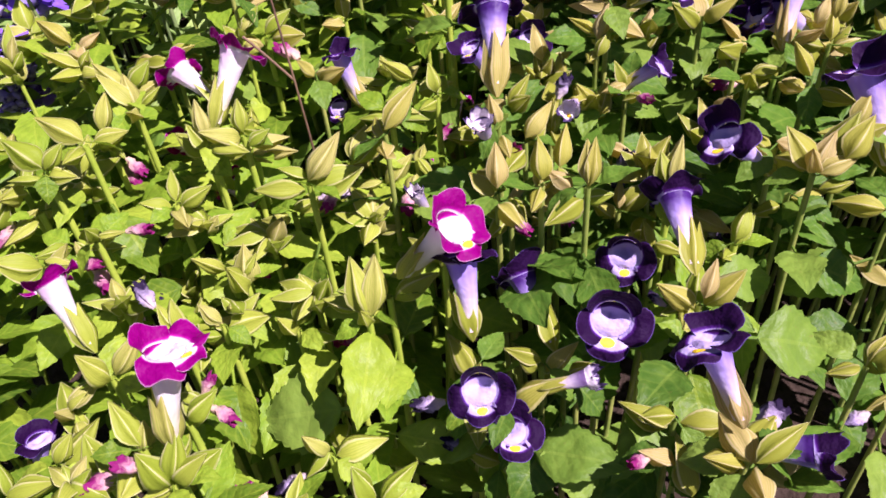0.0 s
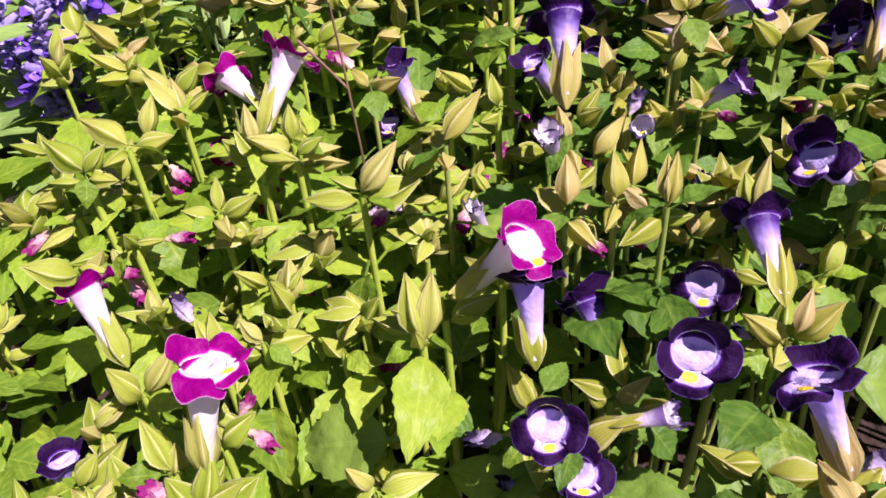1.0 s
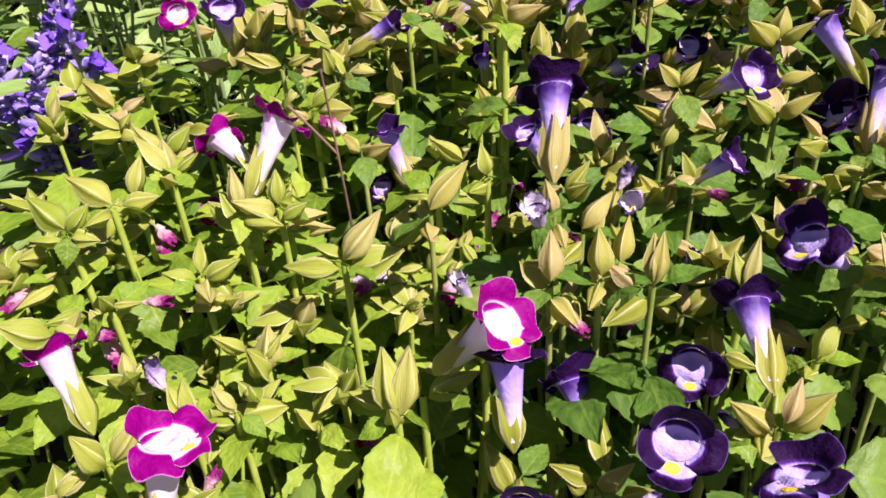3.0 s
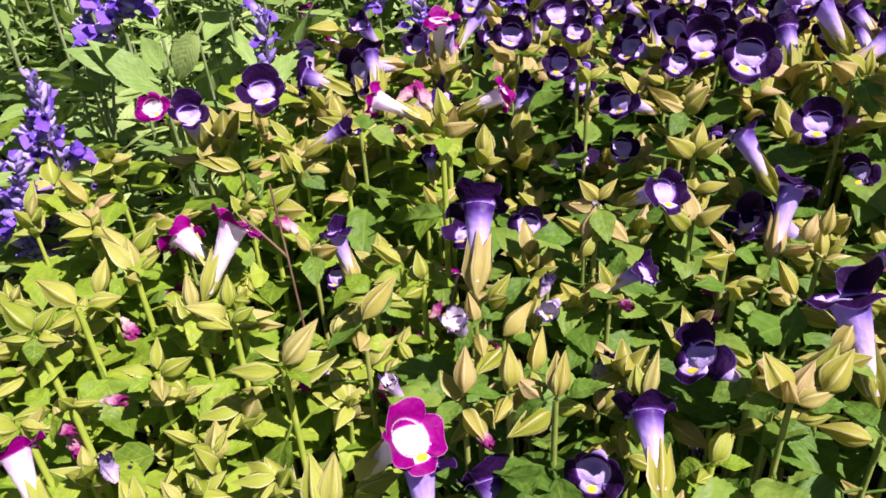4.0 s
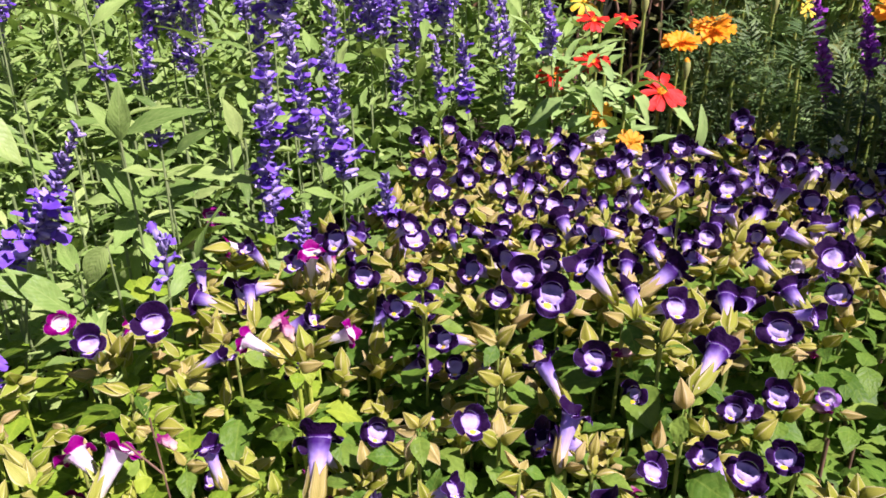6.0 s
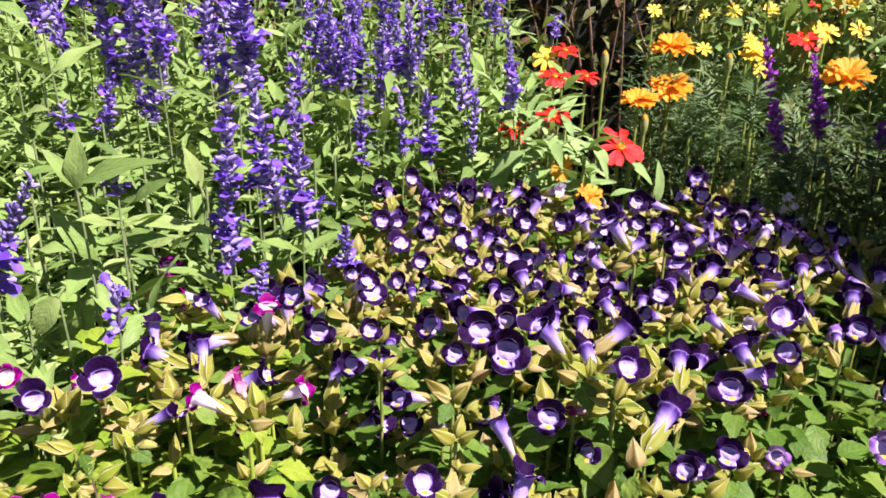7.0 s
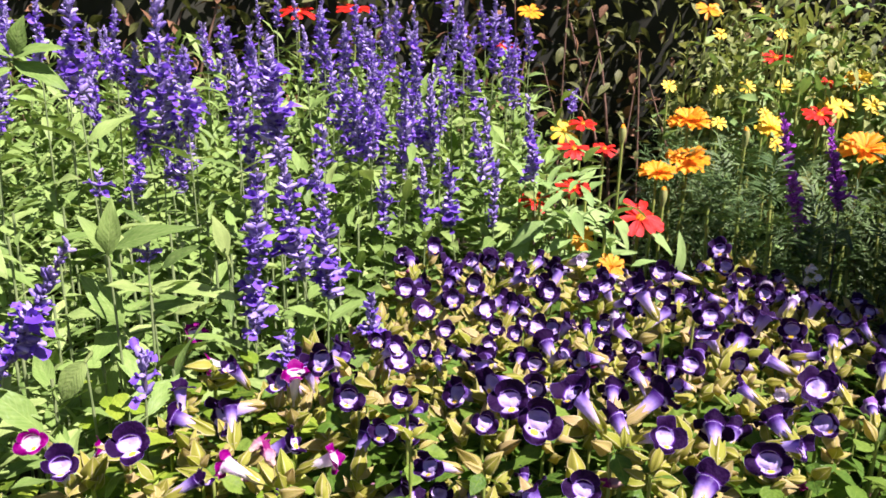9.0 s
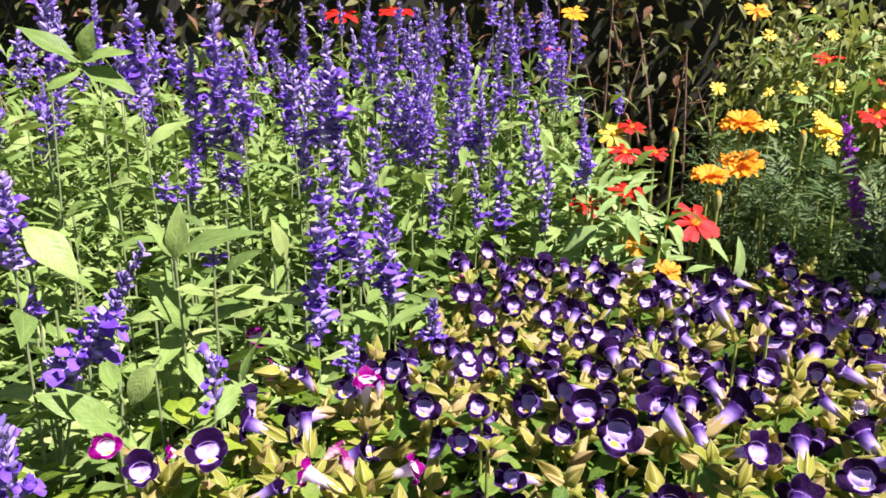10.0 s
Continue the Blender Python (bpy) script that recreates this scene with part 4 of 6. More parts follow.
tan_calyx_at((0.1370, 0.3040, 0.2360), (0.1505, 0.3024, 0.2361), 0.0136)
lime_calyx_at((-0.1700, 0.1400, 0.1720), (-0.1475, 0.1436, 0.1773), 0.0098)
lime_calyx_at((-0.1550, 0.1500, 0.1750), (-0.1481, 0.1575, 0.1858), 0.0092)
tan_calyx_at((0.0630, 0.2800, 0.2350), (0.0511, 0.2752, 0.2336), 0.0103)
tan_calyx_at((0.1110, 0.2930, 0.2450), (0.1021, 0.2976, 0.2538), 0.0093)
tan_calyx_at((-0.0700, 0.3060, 0.2360), (-0.0573, 0.3044, 0.2362), 0.0086)
tan_calyx_at((-0.1410, 0.3280, 0.2400), (-0.1281, 0.3296, 0.2438), 0.0095)
lime_calyx_at((-0.0950, 0.3300, 0.2450), (-0.0812, 0.3371, 0.2549), 0.0105)
lime_calyx_at((-0.0610, 0.3530, 0.2400), (-0.0724, 0.3476, 0.2378), 0.0099)
tan_calyx_at((0.1210, 0.1580, 0.2000), (0.1269, 0.1628, 0.2079), 0.0109)
tan_calyx_at((0.0660, 0.2200, 0.2000), (0.0744, 0.2158, 0.1976), 0.0078)
tan_calyx_at((0.0580, 0.3040, 0.2620), (0.0500, 0.3076, 0.2722), 0.0109)
tan_calyx_at((0.0580, 0.3040, 0.2620), (0.0668, 0.3088, 0.2714), 0.0109)
tan_calyx_at((0.0570, 0.3060, 0.2580), (0.0448, 0.3050, 0.2615), 0.0099)
tan_calyx_at((0.1490, 0.2950, 0.2500), (0.1515, 0.3018, 0.2638), 0.0101)
tan_calyx_at((0.1400, 0.2910, 0.2500), (0.1458, 0.2966, 0.2612), 0.0085)
tan_calyx_at((0.1980, 0.3600, 0.2800), (0.2063, 0.3707, 0.2991), 0.0111)
tan_calyx_at((0.1930, 0.3530, 0.2800), (0.1795, 0.3549, 0.2885), 0.0109)
lime_calyx_at((-0.0090, 0.3550, 0.2750), (-0.0122, 0.3637, 0.2929), 0.0116)
lime_calyx_at((-0.0130, 0.3610, 0.2720), (-0.0309, 0.3611, 0.2782), 0.0124)
lime_calyx_at((-0.0090, 0.3650, 0.2700), (0.0069, 0.3630, 0.2670), 0.0125)
tan_calyx_at((-0.1080, 0.3370, 0.2620), (-0.1309, 0.3352, 0.2661), 0.0116)
tan_calyx_at((-0.1050, 0.3370, 0.2620), (-0.0932, 0.3387, 0.2656), 0.0105)
tan_calyx_at((0.1030, 0.3660, 0.2780), (0.1147, 0.3714, 0.2878), 0.0104)
tan_calyx_at((0.1050, 0.3660, 0.2750), (0.0889, 0.3662, 0.2811), 0.0104)
lime_calyx_at((-0.0160, 0.2840, 0.2350), (-0.0176, 0.2898, 0.2479), 0.0105)
lime_calyx_at((-0.0260, 0.2920, 0.2380), (-0.0413, 0.2937, 0.2465), 0.0106)
tan_calyx_at((0.1320, 0.2680, 0.2400), (0.1228, 0.2734, 0.2535), 0.0096)
tan_calyx_at((0.1380, 0.2390, 0.2350), (0.1466, 0.2465, 0.2489), 0.0102)
tan_calyx_at((0.1120, 0.2400, 0.2300), (0.1258, 0.2364, 0.2247), 0.0113)
tan_calyx_at((0.1250, 0.2250, 0.2300), (0.1353, 0.2349, 0.2474), 0.0108)
tan_calyx_at((-0.0540, 0.3650, 0.2700), (-0.0777, 0.3632, 0.2742), 0.0109)
lime_calyx_at((-0.1550, 0.3000, 0.2380), (-0.1686, 0.3048, 0.2513), 0.0123)
lime_calyx_at((-0.1520, 0.3000, 0.2380), (-0.1420, 0.3066, 0.2502), 0.0112)
tan_calyx_at((0.1890, 0.2640, 0.2350), (0.1777, 0.2643, 0.2404), 0.0103)
tan_calyx_at((0.1770, 0.2390, 0.2300), (0.1684, 0.2429, 0.2409), 0.0111)

spent_flower((-0.1360, 0.2220, 0.2200), (0.99, 0.13, 0.06), 0.0087)
spent_flower((-0.1600, 0.2190, 0.2080), (0.99, -0.05, -0.14), 0.0089)
spent_flower((-0.1560, 0.2800, 0.2150), (0.68, -0.46, -0.57), 0.0091)
spent_flower((-0.1890, 0.2870, 0.2000), (0.90, -0.25, -0.35), 0.0079, True)
spent_flower((-0.0530, 0.2600, 0.2050), (-0.97, -0.18, -0.13), 0.0097, True)
spent_flower((-0.0970, 0.1600, 0.1900), (0.89, -0.27, -0.37), 0.0086)
spent_flower((-0.1010, 0.1650, 0.1900), (0.31, 0.65, 0.70), 0.0071)
spent_flower((-0.0950, 0.2280, 0.1900), (0.92, -0.22, -0.32), 0.0056)
spent_flower((0.0570, 0.2660, 0.2050), (0.29, -0.62, -0.72), 0.0096, True)
spent_flower((0.0320, 0.2260, 0.2200), (0.17, -0.65, -0.74), 0.0081)
spent_flower((-0.0170, 0.1690, 0.1750), (-0.98, -0.16, -0.10), 0.0102, True)
spent_flower((-0.0690, 0.1510, 0.1600), (-0.79, -0.44, -0.43), 0.0102, True)
spent_flower((0.1330, 0.1630, 0.1650), (-0.91, -0.31, -0.28), 0.0092, True)
spent_flower((0.0920, 0.2400, 0.1900), (0.66, -0.48, -0.59), 0.0070, True)
spent_flower((-0.1930, 0.2420, 0.2100), (-0.82, -0.41, -0.39), 0.0103)
spent_flower((-0.1120, 0.1410, 0.1800), (0.91, -0.24, -0.34), 0.0084)
spent_flower((0.0630, 0.1870, 0.2000), (-0.82, 0.35, 0.45), 0.0048, True)
spent_flower((-0.1250, 0.2000, 0.2000), (-0.66, 0.47, 0.58), 0.0098, True)
spent_flower((-0.0190, 0.2630, 0.2050), (0.56, -0.39, -0.73), 0.0094)
spent_flower((-0.0700, 0.2610, 0.2000), (0.94, 0.24, 0.24), 0.0095, True)
spent_flower((0.0340, 0.2720, 0.2350), (0.29, 0.52, 0.80), 0.0085, True)
spent_flower((0.0590, 0.2550, 0.2050), (0.14, 0.53, 0.84), 0.0100, True)
spent_flower((-0.1580, 0.2260, 0.2000), (0.50, -0.41, -0.76), 0.0099)
spent_flower((-0.1670, 0.2960, 0.2000), (0.41, -0.44, -0.80), 0.0088)

# a dead twig that stands in the bed
twig = thing("dead_twig", (-0.075, 0.29, ground_height(-0.075, 0.29)), "thin brown dead stalk standing among the torenia", "twig")
part("stalk", Geo().tube(bezier((0, 0, 0.02), (0.006, -0.004, 0.12), (-0.004, 0.004, 0.255), 9), lambda v: 0.0009 - 0.0004 * v, 5).mesh("stalk", [WOOD_STEM]), twig)
part("side_shoot", Geo().tube(bezier((-0.002, 0.002, 0.22), (-0.012, 0, 0.235), (-0.018, 0.0, 0.242), 4), lambda v: 0.0006, 5).mesh("side_shoot", [WOOD_STEM]), twig)
# more flowers between the large ones, where the bed is fullest
for j in range(19):
    for i in range(-3, 18):
        x, y = (i + rng.uniform(-0.45, 0.45)) * 0.030, 0.36 + (j + rng.uniform(-0.45, 0.45)) * 0.028
        if not in_bed(x - 0.03, y) or not in_bed(x, y) or y > 0.85 or rng.random() < (0.5 if y < 0.42 else 0.08):
            continue
        if any(math.hypot(x - p[0], y - p[1]) < 0.020 for p in FLOWERS):
            continue
        back = rng.random() < 0.5
        bloom("faded" if rng.random() < 0.06 else "violet", x, y, canopy(x, y) + rng.uniform(-0.02, 0.012), rng.uniform(-1.1, 0.9), rng.uniform(0.0, 0.8) if back else rng.uniform(-1, -0.1), rng.uniform(0.0, 0.8), rng.uniform(0.018, 0.027), rng.uniform(-50, 50))

step = 0.032
for j in range(-1, 28):
    for i in range(-12, 19):
        x, y = (i + 0.5 * (j % 2) + rng.uniform(-0.4, 0.4)) * step, (j + rng.uniform(-0.4, 0.4)) * step
        hollow = y < 0.215 and x > -0.075 or y < 0.195 and x > -0.105
        if not in_bed(x, y) or (y < 0.27 and rng.random() < 0.2) or (y < 0.20 and rng.random() < 0.5) or (hollow and rng.random() < 0.75):
            continue
        plant, lime, r = torenia_plant(x, y)
        top = below_flowers(x, y, canopy(x, y) + r.uniform(-0.042, 0.002) - 0.03 * max(0.0, min(1.0, (0.26 - y) / 0.08)))
        if any(math.hypot(x - p[0], y - p[1]) < 0.012 for p in CALYXES):
            continue
        if 0.09 < y < 0.37 and -0.22 < x < 0.27:
            shoot(plant, lime, r, (x, y, top), True, 2, r.choice((4, 5, 6)) if lime else r.choice((2, 3, 4, 5)))
        else:
            part("leafy_top", r.choice(CROWNS[lime]), plant, placed(plant.location, (x, y, top), Matrix.Rotation(r.uniform(0, 6.28), 4, "Z"), r.uniform(0.85, 1.15)))
# leafy tops between the shoots at the front
for j in range(9):
    for i in range(13):
        x, y = -0.22 + (i + rng.uniform(-0.4, 0.4)) * 0.036, 0.13 + (j + rng.uniform(-0.4, 0.4)) * 0.028
        if x > -0.10 and y < 0.205 or x > -0.06 and y < 0.22 or any(math.hypot(x - p[0], y - p[1]) < 0.016 for p in FLOWERS) or any(math.hypot(x - p[0], y - p[1]) < 0.010 for p in CALYXES):
            continue
        plant, lime, r = torenia_plant(x, y)
        top = below_flowers(x, y, canopy(x, y) - r.uniform(0.006, 0.034))
        part("leafy_top", r.choice(NEAR_CROWNS if lime else CROWNS[False]), plant, placed(plant.location, (x, y, top), Matrix.Rotation(r.uniform(0, 6.28), 4, "Z"), r.uniform(0.75, 1.0)))
for plant, lime, r in list(TORENIA.values()):
    for k in range(0 if plant.location.y < 0.22 and plant.location.x > -0.11 else 1 if plant.location.y < 0.26 else 3):
        x, y = plant.location.x + r.uniform(-0.04, 0.04), plant.location.y + r.uniform(-0.04, 0.04)
        part("lower_leaves", r.choice(LOW[lime]), plant, placed(plant.location, (x, y, below_flowers(x, y, canopy(x, y) - (0.060, 0.022, 0.038, 0.030)[k])), Matrix.Rotation(r.uniform(0, 6.28), 4, "Z"), r.uniform(0.9, 1.15)))


# ---- salvia ----
def floret_geo(seed):
    """Calyx and open two-lipped corolla of a salvia floret, along z, length 1."""
    r = random.Random(seed)
    cup = Geo().grid(lambda u, v: (0.17 * math.sin(math.pi * min(0.85, 0.15 + v * 0.7)) * math.cos(u * math.tau), 0.17 * math.sin(math.pi * min(0.85, 0.15 + v * 0.7)) * math.sin(u * math.tau), 0.62 * v), 5, 2)
    g = Geo().add(cup, Matrix.Identity(4), 0)
    if seed % 2:
        g.grid(lambda u, v: ((u - 0.5) * (0.2 + 0.55 * v) * (1.0 if v < 0.7 else 0.7), -0.05 - 0.30 * v * v + 0.3 * (u - 0.5) ** 2, 0.5 + 0.45 * v), 3, 2, 1)
        g.grid(lambda u, v: ((u - 0.5) * 0.30, 0.05 + 0.16 * v - 0.5 * (u - 0.5) ** 2, 0.5 + 0.34 * v), 2, 1, 1)
    return g


FLORETS = [floret_geo(k) for k in range(6)]


def spike_geo(length, radius, seed, open_to=0.75):
    """A flower spike of length along z: loose whorls of florets, smaller and closed towards the tip."""
    r = random.Random(seed)
    g = Geo()
    g.tube([(0, 0, length * k / 5) for k in range(6)], lambda v: 0.0016 - 0.0008 * v, 5, 2)
    z, gap = 0.0, 0.0
    while z < length:
        t = z / length
        swell = (1 - t) ** 0.5 * (0.7 + 0.3 * min(1, t * 5))
        many = r.choice((5, 7, 9, 10)) if t < 0.8 else 6
        full = r.uniform(0.65, 1.2)
        a0 = r.uniform(0, 6.28)
        for k in range(many):
            if r.random() < 0.12:
                continue
            a = a0 + k * math.tau / many + r.uniform(-0.4, 0.4)
            size = radius * (0.40 + 0.65 * swell) * r.choice((0.42, 0.5, 0.6, 0.7, 0.8, 1.15)) * full
            way = Vector((math.cos(a), math.sin(a), 0.25 + 0.9 * t + r.uniform(-0.45, 0.6)))
            kind = r.choice(FLORETS)
            if t > open_to + 0.1 or r.random() < 0.22:
                kind = FLORETS[CLOSED]
            g.add(kind, Matrix.Translation((0, 0, z + r.uniform(-0.004, 0.004))) @ frame_of(way) @ pose(0, 0, 0, 0, 0, r.uniform(-50, 50)) @ Matrix.Scale(size, 4))
        z += radius * (0.36 - 0.14 * t) * r.choice((0.4, 0.6, 0.75, 1.3))
    return g


CLOSED = min(range(6), key=lambda k: len(FLORETS[k].v))
SPIKE_LENGTHS = (0.02, 0.045, 0.07, 0.10, 0.14, 0.20)
SPIKES = {n: [spike_geo(n, 0.0185, k + int(n * 900), 0.5 + 0.15 * k).mesh("flower_spike", [SPIKE_CUP, SPIKE_BLUE, DARK_STEM]) for k in range(3)] for n in SPIKE_LENGTHS}
PLUMES = {n: [spike_geo(n, 0.0165, 77, 0.8).mesh("flower_spike", [PLUM, PLUM, DARK_STEM])] for n in SPIKE_LENGTHS}


def salvia(low, high, kind="blue", leafy=3, seed=0, wide=1.0):
    """A salvia stem whose spike runs from low to high."""
    r = random.Random(seed)
    low, high = Vector(low), Vector(high)
    way = high - low
    foot = Vector((low.x - way.x * 1.2 + r.uniform(-0.02, 0.02), low.y + r.uniform(-0.01, 0.02), 0))
    foot.z = ground_height(foot.x, foot.y)
    words = "mealycup salvia with an upright violet-blue flower spike and narrow green leaves" if kind == "blue" else "plum salvia with a slim flower spike and narrow dark leaves"
    p = thing("salvia_plant", foot, words, "salvia", "salvias behind the torenia")
    path = bezier((0, 0, 0), Vector((low - foot) * 0.55) + Vector((0, 0, 0.03)), low - foot, 8)
    part("stem", Geo().tube(path, lambda v: 0.0013 - 0.0004 * v, 6).mesh("stem", [SALVIA_STEM if kind == "blue" else DARK_STEM]), p)
    thick = r.uniform(0.82, 1.12) * wide * (1.02 if low.y > 0.8 else 1.0)
    near = min(SPIKE_LENGTHS, key=lambda n: abs(math.log(n / way.length)))
    tall = way.length / near
    m = Matrix.Translation(low - foot) @ frame_of(way) @ pose(0, 0, 0, 0, 0, r.uniform(0, 360)) @ Matrix.Diagonal((thick, thick, tall, 1))
    part("flower_spike", r.choice((SPIKES if kind == "blue" else PLUMES)[near]), p, m)
    turn = r.uniform(0, 360)
    for k in range(leafy):
        h = 0.85 - 0.25 * k
        at = foot + path[max(1, round(8 * h))]
        for side in (0, 180):
            leaf_on(p, SALVIA_LEAVES if kind == "blue" else DARK_LEAVES, at, turn + 90 * k + side + r.uniform(-20, 20), r.uniform(0, 45), r.uniform(0.04, 0.065), r)
    return p


salvia((-0.078, 0.575, 0.271), (-0.069, 0.575, 0.411), seed=0, wide=1.35)
salvia((-0.084, 0.740, 0.385), (-0.094, 0.740, 0.511), seed=1, wide=1.35)
salvia((-0.051, 0.655, 0.295), (-0.068, 0.655, 0.421), seed=2, wide=1.35)
salvia((-0.021, 0.615, 0.291), (-0.024, 0.615, 0.380), seed=3, wide=1.35)
salvia((-0.248, 0.875, 0.378), (-0.245, 0.875, 0.585), seed=4, wide=1.35)
salvia((-0.213, 0.860, 0.404), (-0.212, 0.860, 0.496), seed=5)
salvia((-0.279, 0.740, 0.444), (-0.280, 0.740, 0.570), seed=6)
salvia((-0.399, 0.800, 0.460), (-0.393, 0.800, 0.578), seed=7)
salvia((-0.393, 0.900, 0.472), (-0.391, 0.900, 0.573), seed=8)
salvia((-0.216, 0.450, 0.296), (-0.165, 0.450, 0.382), seed=9, wide=1.5)
salvia((-0.262, 0.470, 0.364), (-0.261, 0.470, 0.423), seed=10)
salvia((-0.272, 0.500, 0.311), (-0.276, 0.500, 0.342), seed=11)
salvia((-0.198, 0.580, 0.386), (-0.197, 0.580, 0.403), seed=12)
salvia((-0.156, 0.560, 0.339), (-0.156, 0.560, 0.353), seed=13)
salvia((-0.131, 0.470, 0.271), (-0.130, 0.470, 0.297), seed=14)
salvia((-0.141, 0.800, 0.404), (-0.139, 0.800, 0.472), seed=15)
salvia((-0.159, 0.950, 0.439), (-0.160, 0.950, 0.514), seed=16)
salvia((-0.063, 0.900, 0.357), (-0.065, 0.900, 0.405), seed=17)
salvia((-0.026, 0.950, 0.363), (-0.030, 0.950, 0.462), seed=18)
salvia((0.006, 0.930, 0.269), (0.007, 0.930, 0.353), seed=19)
salvia((-0.008, 1.100, 0.322), (-0.006, 1.100, 0.409), seed=20)
salvia((0.026, 1.000, 0.325), (0.025, 1.000, 0.397), seed=21)
salvia((0.066, 1.050, 0.333), (0.061, 1.050, 0.457), seed=22)
salvia((0.094, 0.950, 0.269), (0.087, 0.950, 0.358), seed=23)
salvia((0.149, 0.950, 0.274), (0.150, 0.950, 0.352), seed=24)
salvia((0.143, 1.070, 0.314), (0.126, 1.070, 0.387), seed=25)
salvia((0.153, 1.100, 0.334), (0.141, 1.100, 0.415), seed=26)
salvia((0.202, 0.970, 0.331), (0.189, 0.970, 0.436), seed=27)
salvia((0.043, 1.150, 0.442), (0.036, 1.150, 0.551), seed=28)
salvia((0.091, 1.500, 0.530), (0.085, 1.500, 0.586), seed=29)
salvia((0.113, 1.200, 0.466), (0.107, 1.200, 0.582), seed=30)
salvia((0.160, 1.200, 0.454), (0.159, 1.200, 0.574), seed=31)
salvia((0.227, 1.300, 0.472), (0.221, 1.300, 0.535), seed=32)
salvia((-0.055, 1.600, 0.517), (-0.058, 1.600, 0.561), seed=33)
salvia((-0.010, 1.350, 0.447), (-0.013, 1.350, 0.528), seed=34)
salvia((-0.111, 1.250, 0.460), (-0.117, 1.250, 0.552), seed=35)
salvia((-0.089, 1.350, 0.436), (-0.091, 1.350, 0.526), seed=36)
salvia((-0.236, 1.500, 0.515), (-0.231, 1.500, 0.561), seed=37)
salvia((-0.285, 1.300, 0.473), (-0.285, 1.300, 0.515), seed=38)
salvia((0.311, 1.350, 0.379), (0.310, 1.350, 0.418), seed=39)
salvia((-0.071, 1.450, 0.451), (-0.075, 1.450, 0.512), seed=40)
salvia((-0.326, 0.950, 0.450), (-0.322, 0.950, 0.538), seed=41)
salvia((-0.250, 1.000, 0.381), (-0.245, 1.000, 0.426), seed=42)
salvia((-0.466, 0.900, 0.408), (-0.477, 0.900, 0.431), seed=43)
salvia((-0.517, 0.950, 0.447), (-0.515, 0.950, 0.509), seed=44)
salvia((-0.190, 1.450, 0.510), (-0.194, 1.450, 0.570), seed=45)
salvia((-0.123, 1.150, 0.440), (-0.126, 1.150, 0.513), seed=46)
salvia((0.096, 1.200, 0.405), (0.089, 1.200, 0.491), seed=47)
salvia((0.136, 1.250, 0.392), (0.129, 1.250, 0.455), seed=48)
salvia((0.194, 1.300, 0.434), (0.191, 1.300, 0.499), seed=49)
salvia((-0.063, 0.850, 0.326), (-0.066, 0.850, 0.372), seed=50)
salvia((0.060, 0.920, 0.284), (0.055, 0.920, 0.356), seed=51)
salvia((-0.023, 1.200, 0.376), (-0.028, 1.200, 0.464), seed=52)
salvia((0.021, 1.200, 0.395), (0.020, 1.200, 0.464), seed=53)
salvia((-0.051, 1.050, 0.338), (-0.055, 1.050, 0.402), seed=54)
salvia((0.017, 0.600, 0.263), (0.019, 0.600, 0.300), seed=55)
salvia((-0.044, 0.530, 0.260), (-0.040, 0.530, 0.291), seed=56)
salvia((-0.237, 0.460, 0.277), (-0.235, 0.460, 0.307), seed=57)
salvia((0.553, 0.950, 0.271), (0.510, 0.950, 0.426), "plum", seed=58, wide=1.0)
salvia((0.613, 0.970, 0.298), (0.585, 0.970, 0.404), "plum", seed=59, wide=1.0)
salvia((0.688, 0.950, 0.289), (0.679, 0.950, 0.323), "plum", seed=60, wide=1.0)
salvia((0.713, 0.950, 0.273), (0.676, 0.950, 0.422), "plum", seed=61, wide=1.0)

salvia((-0.289, 0.900, 0.430), (-0.281, 0.900, 0.492), seed=63)
salvia((-0.415, 1.000, 0.424), (-0.412, 1.000, 0.486), seed=64)
salvia((0.343, 1.500, 0.367), (0.345, 1.500, 0.410), seed=65)
salvia((-0.272, 0.400, 0.177), (-0.254, 0.400, 0.223), seed=66)
salvia((-0.260, 0.420, 0.188), (-0.252, 0.420, 0.210), seed=67)
salvia((-0.216, 0.360, 0.264), (-0.213, 0.360, 0.293), seed=68)
salvia((-0.259, 0.400, 0.231), (-0.250, 0.400, 0.266), seed=69)
salvia((-0.245, 0.370, 0.204), (-0.232, 0.370, 0.236), seed=70)
salvia((-0.238, 0.345, 0.205), (-0.228, 0.345, 0.262), seed=74, wide=1.2)
salvia((-0.262, 0.365, 0.215), (-0.262, 0.367, 0.275), seed=75, wide=1.2)
salvia((-0.285, 0.385, 0.225), (-0.278, 0.385, 0.290), seed=76, wide=1.2)
salvia((-0.236, 0.395, 0.235), (-0.240, 0.395, 0.290), seed=77, wide=1.1)
salvia((0.069, 1.100, 0.364), (0.064, 1.100, 0.443), seed=71)
salvia((0.034, 1.000, 0.348), (0.030, 1.000, 0.421), seed=72)
salvia((-0.041, 1.050, 0.369), (-0.041, 1.050, 0.444), seed=73)


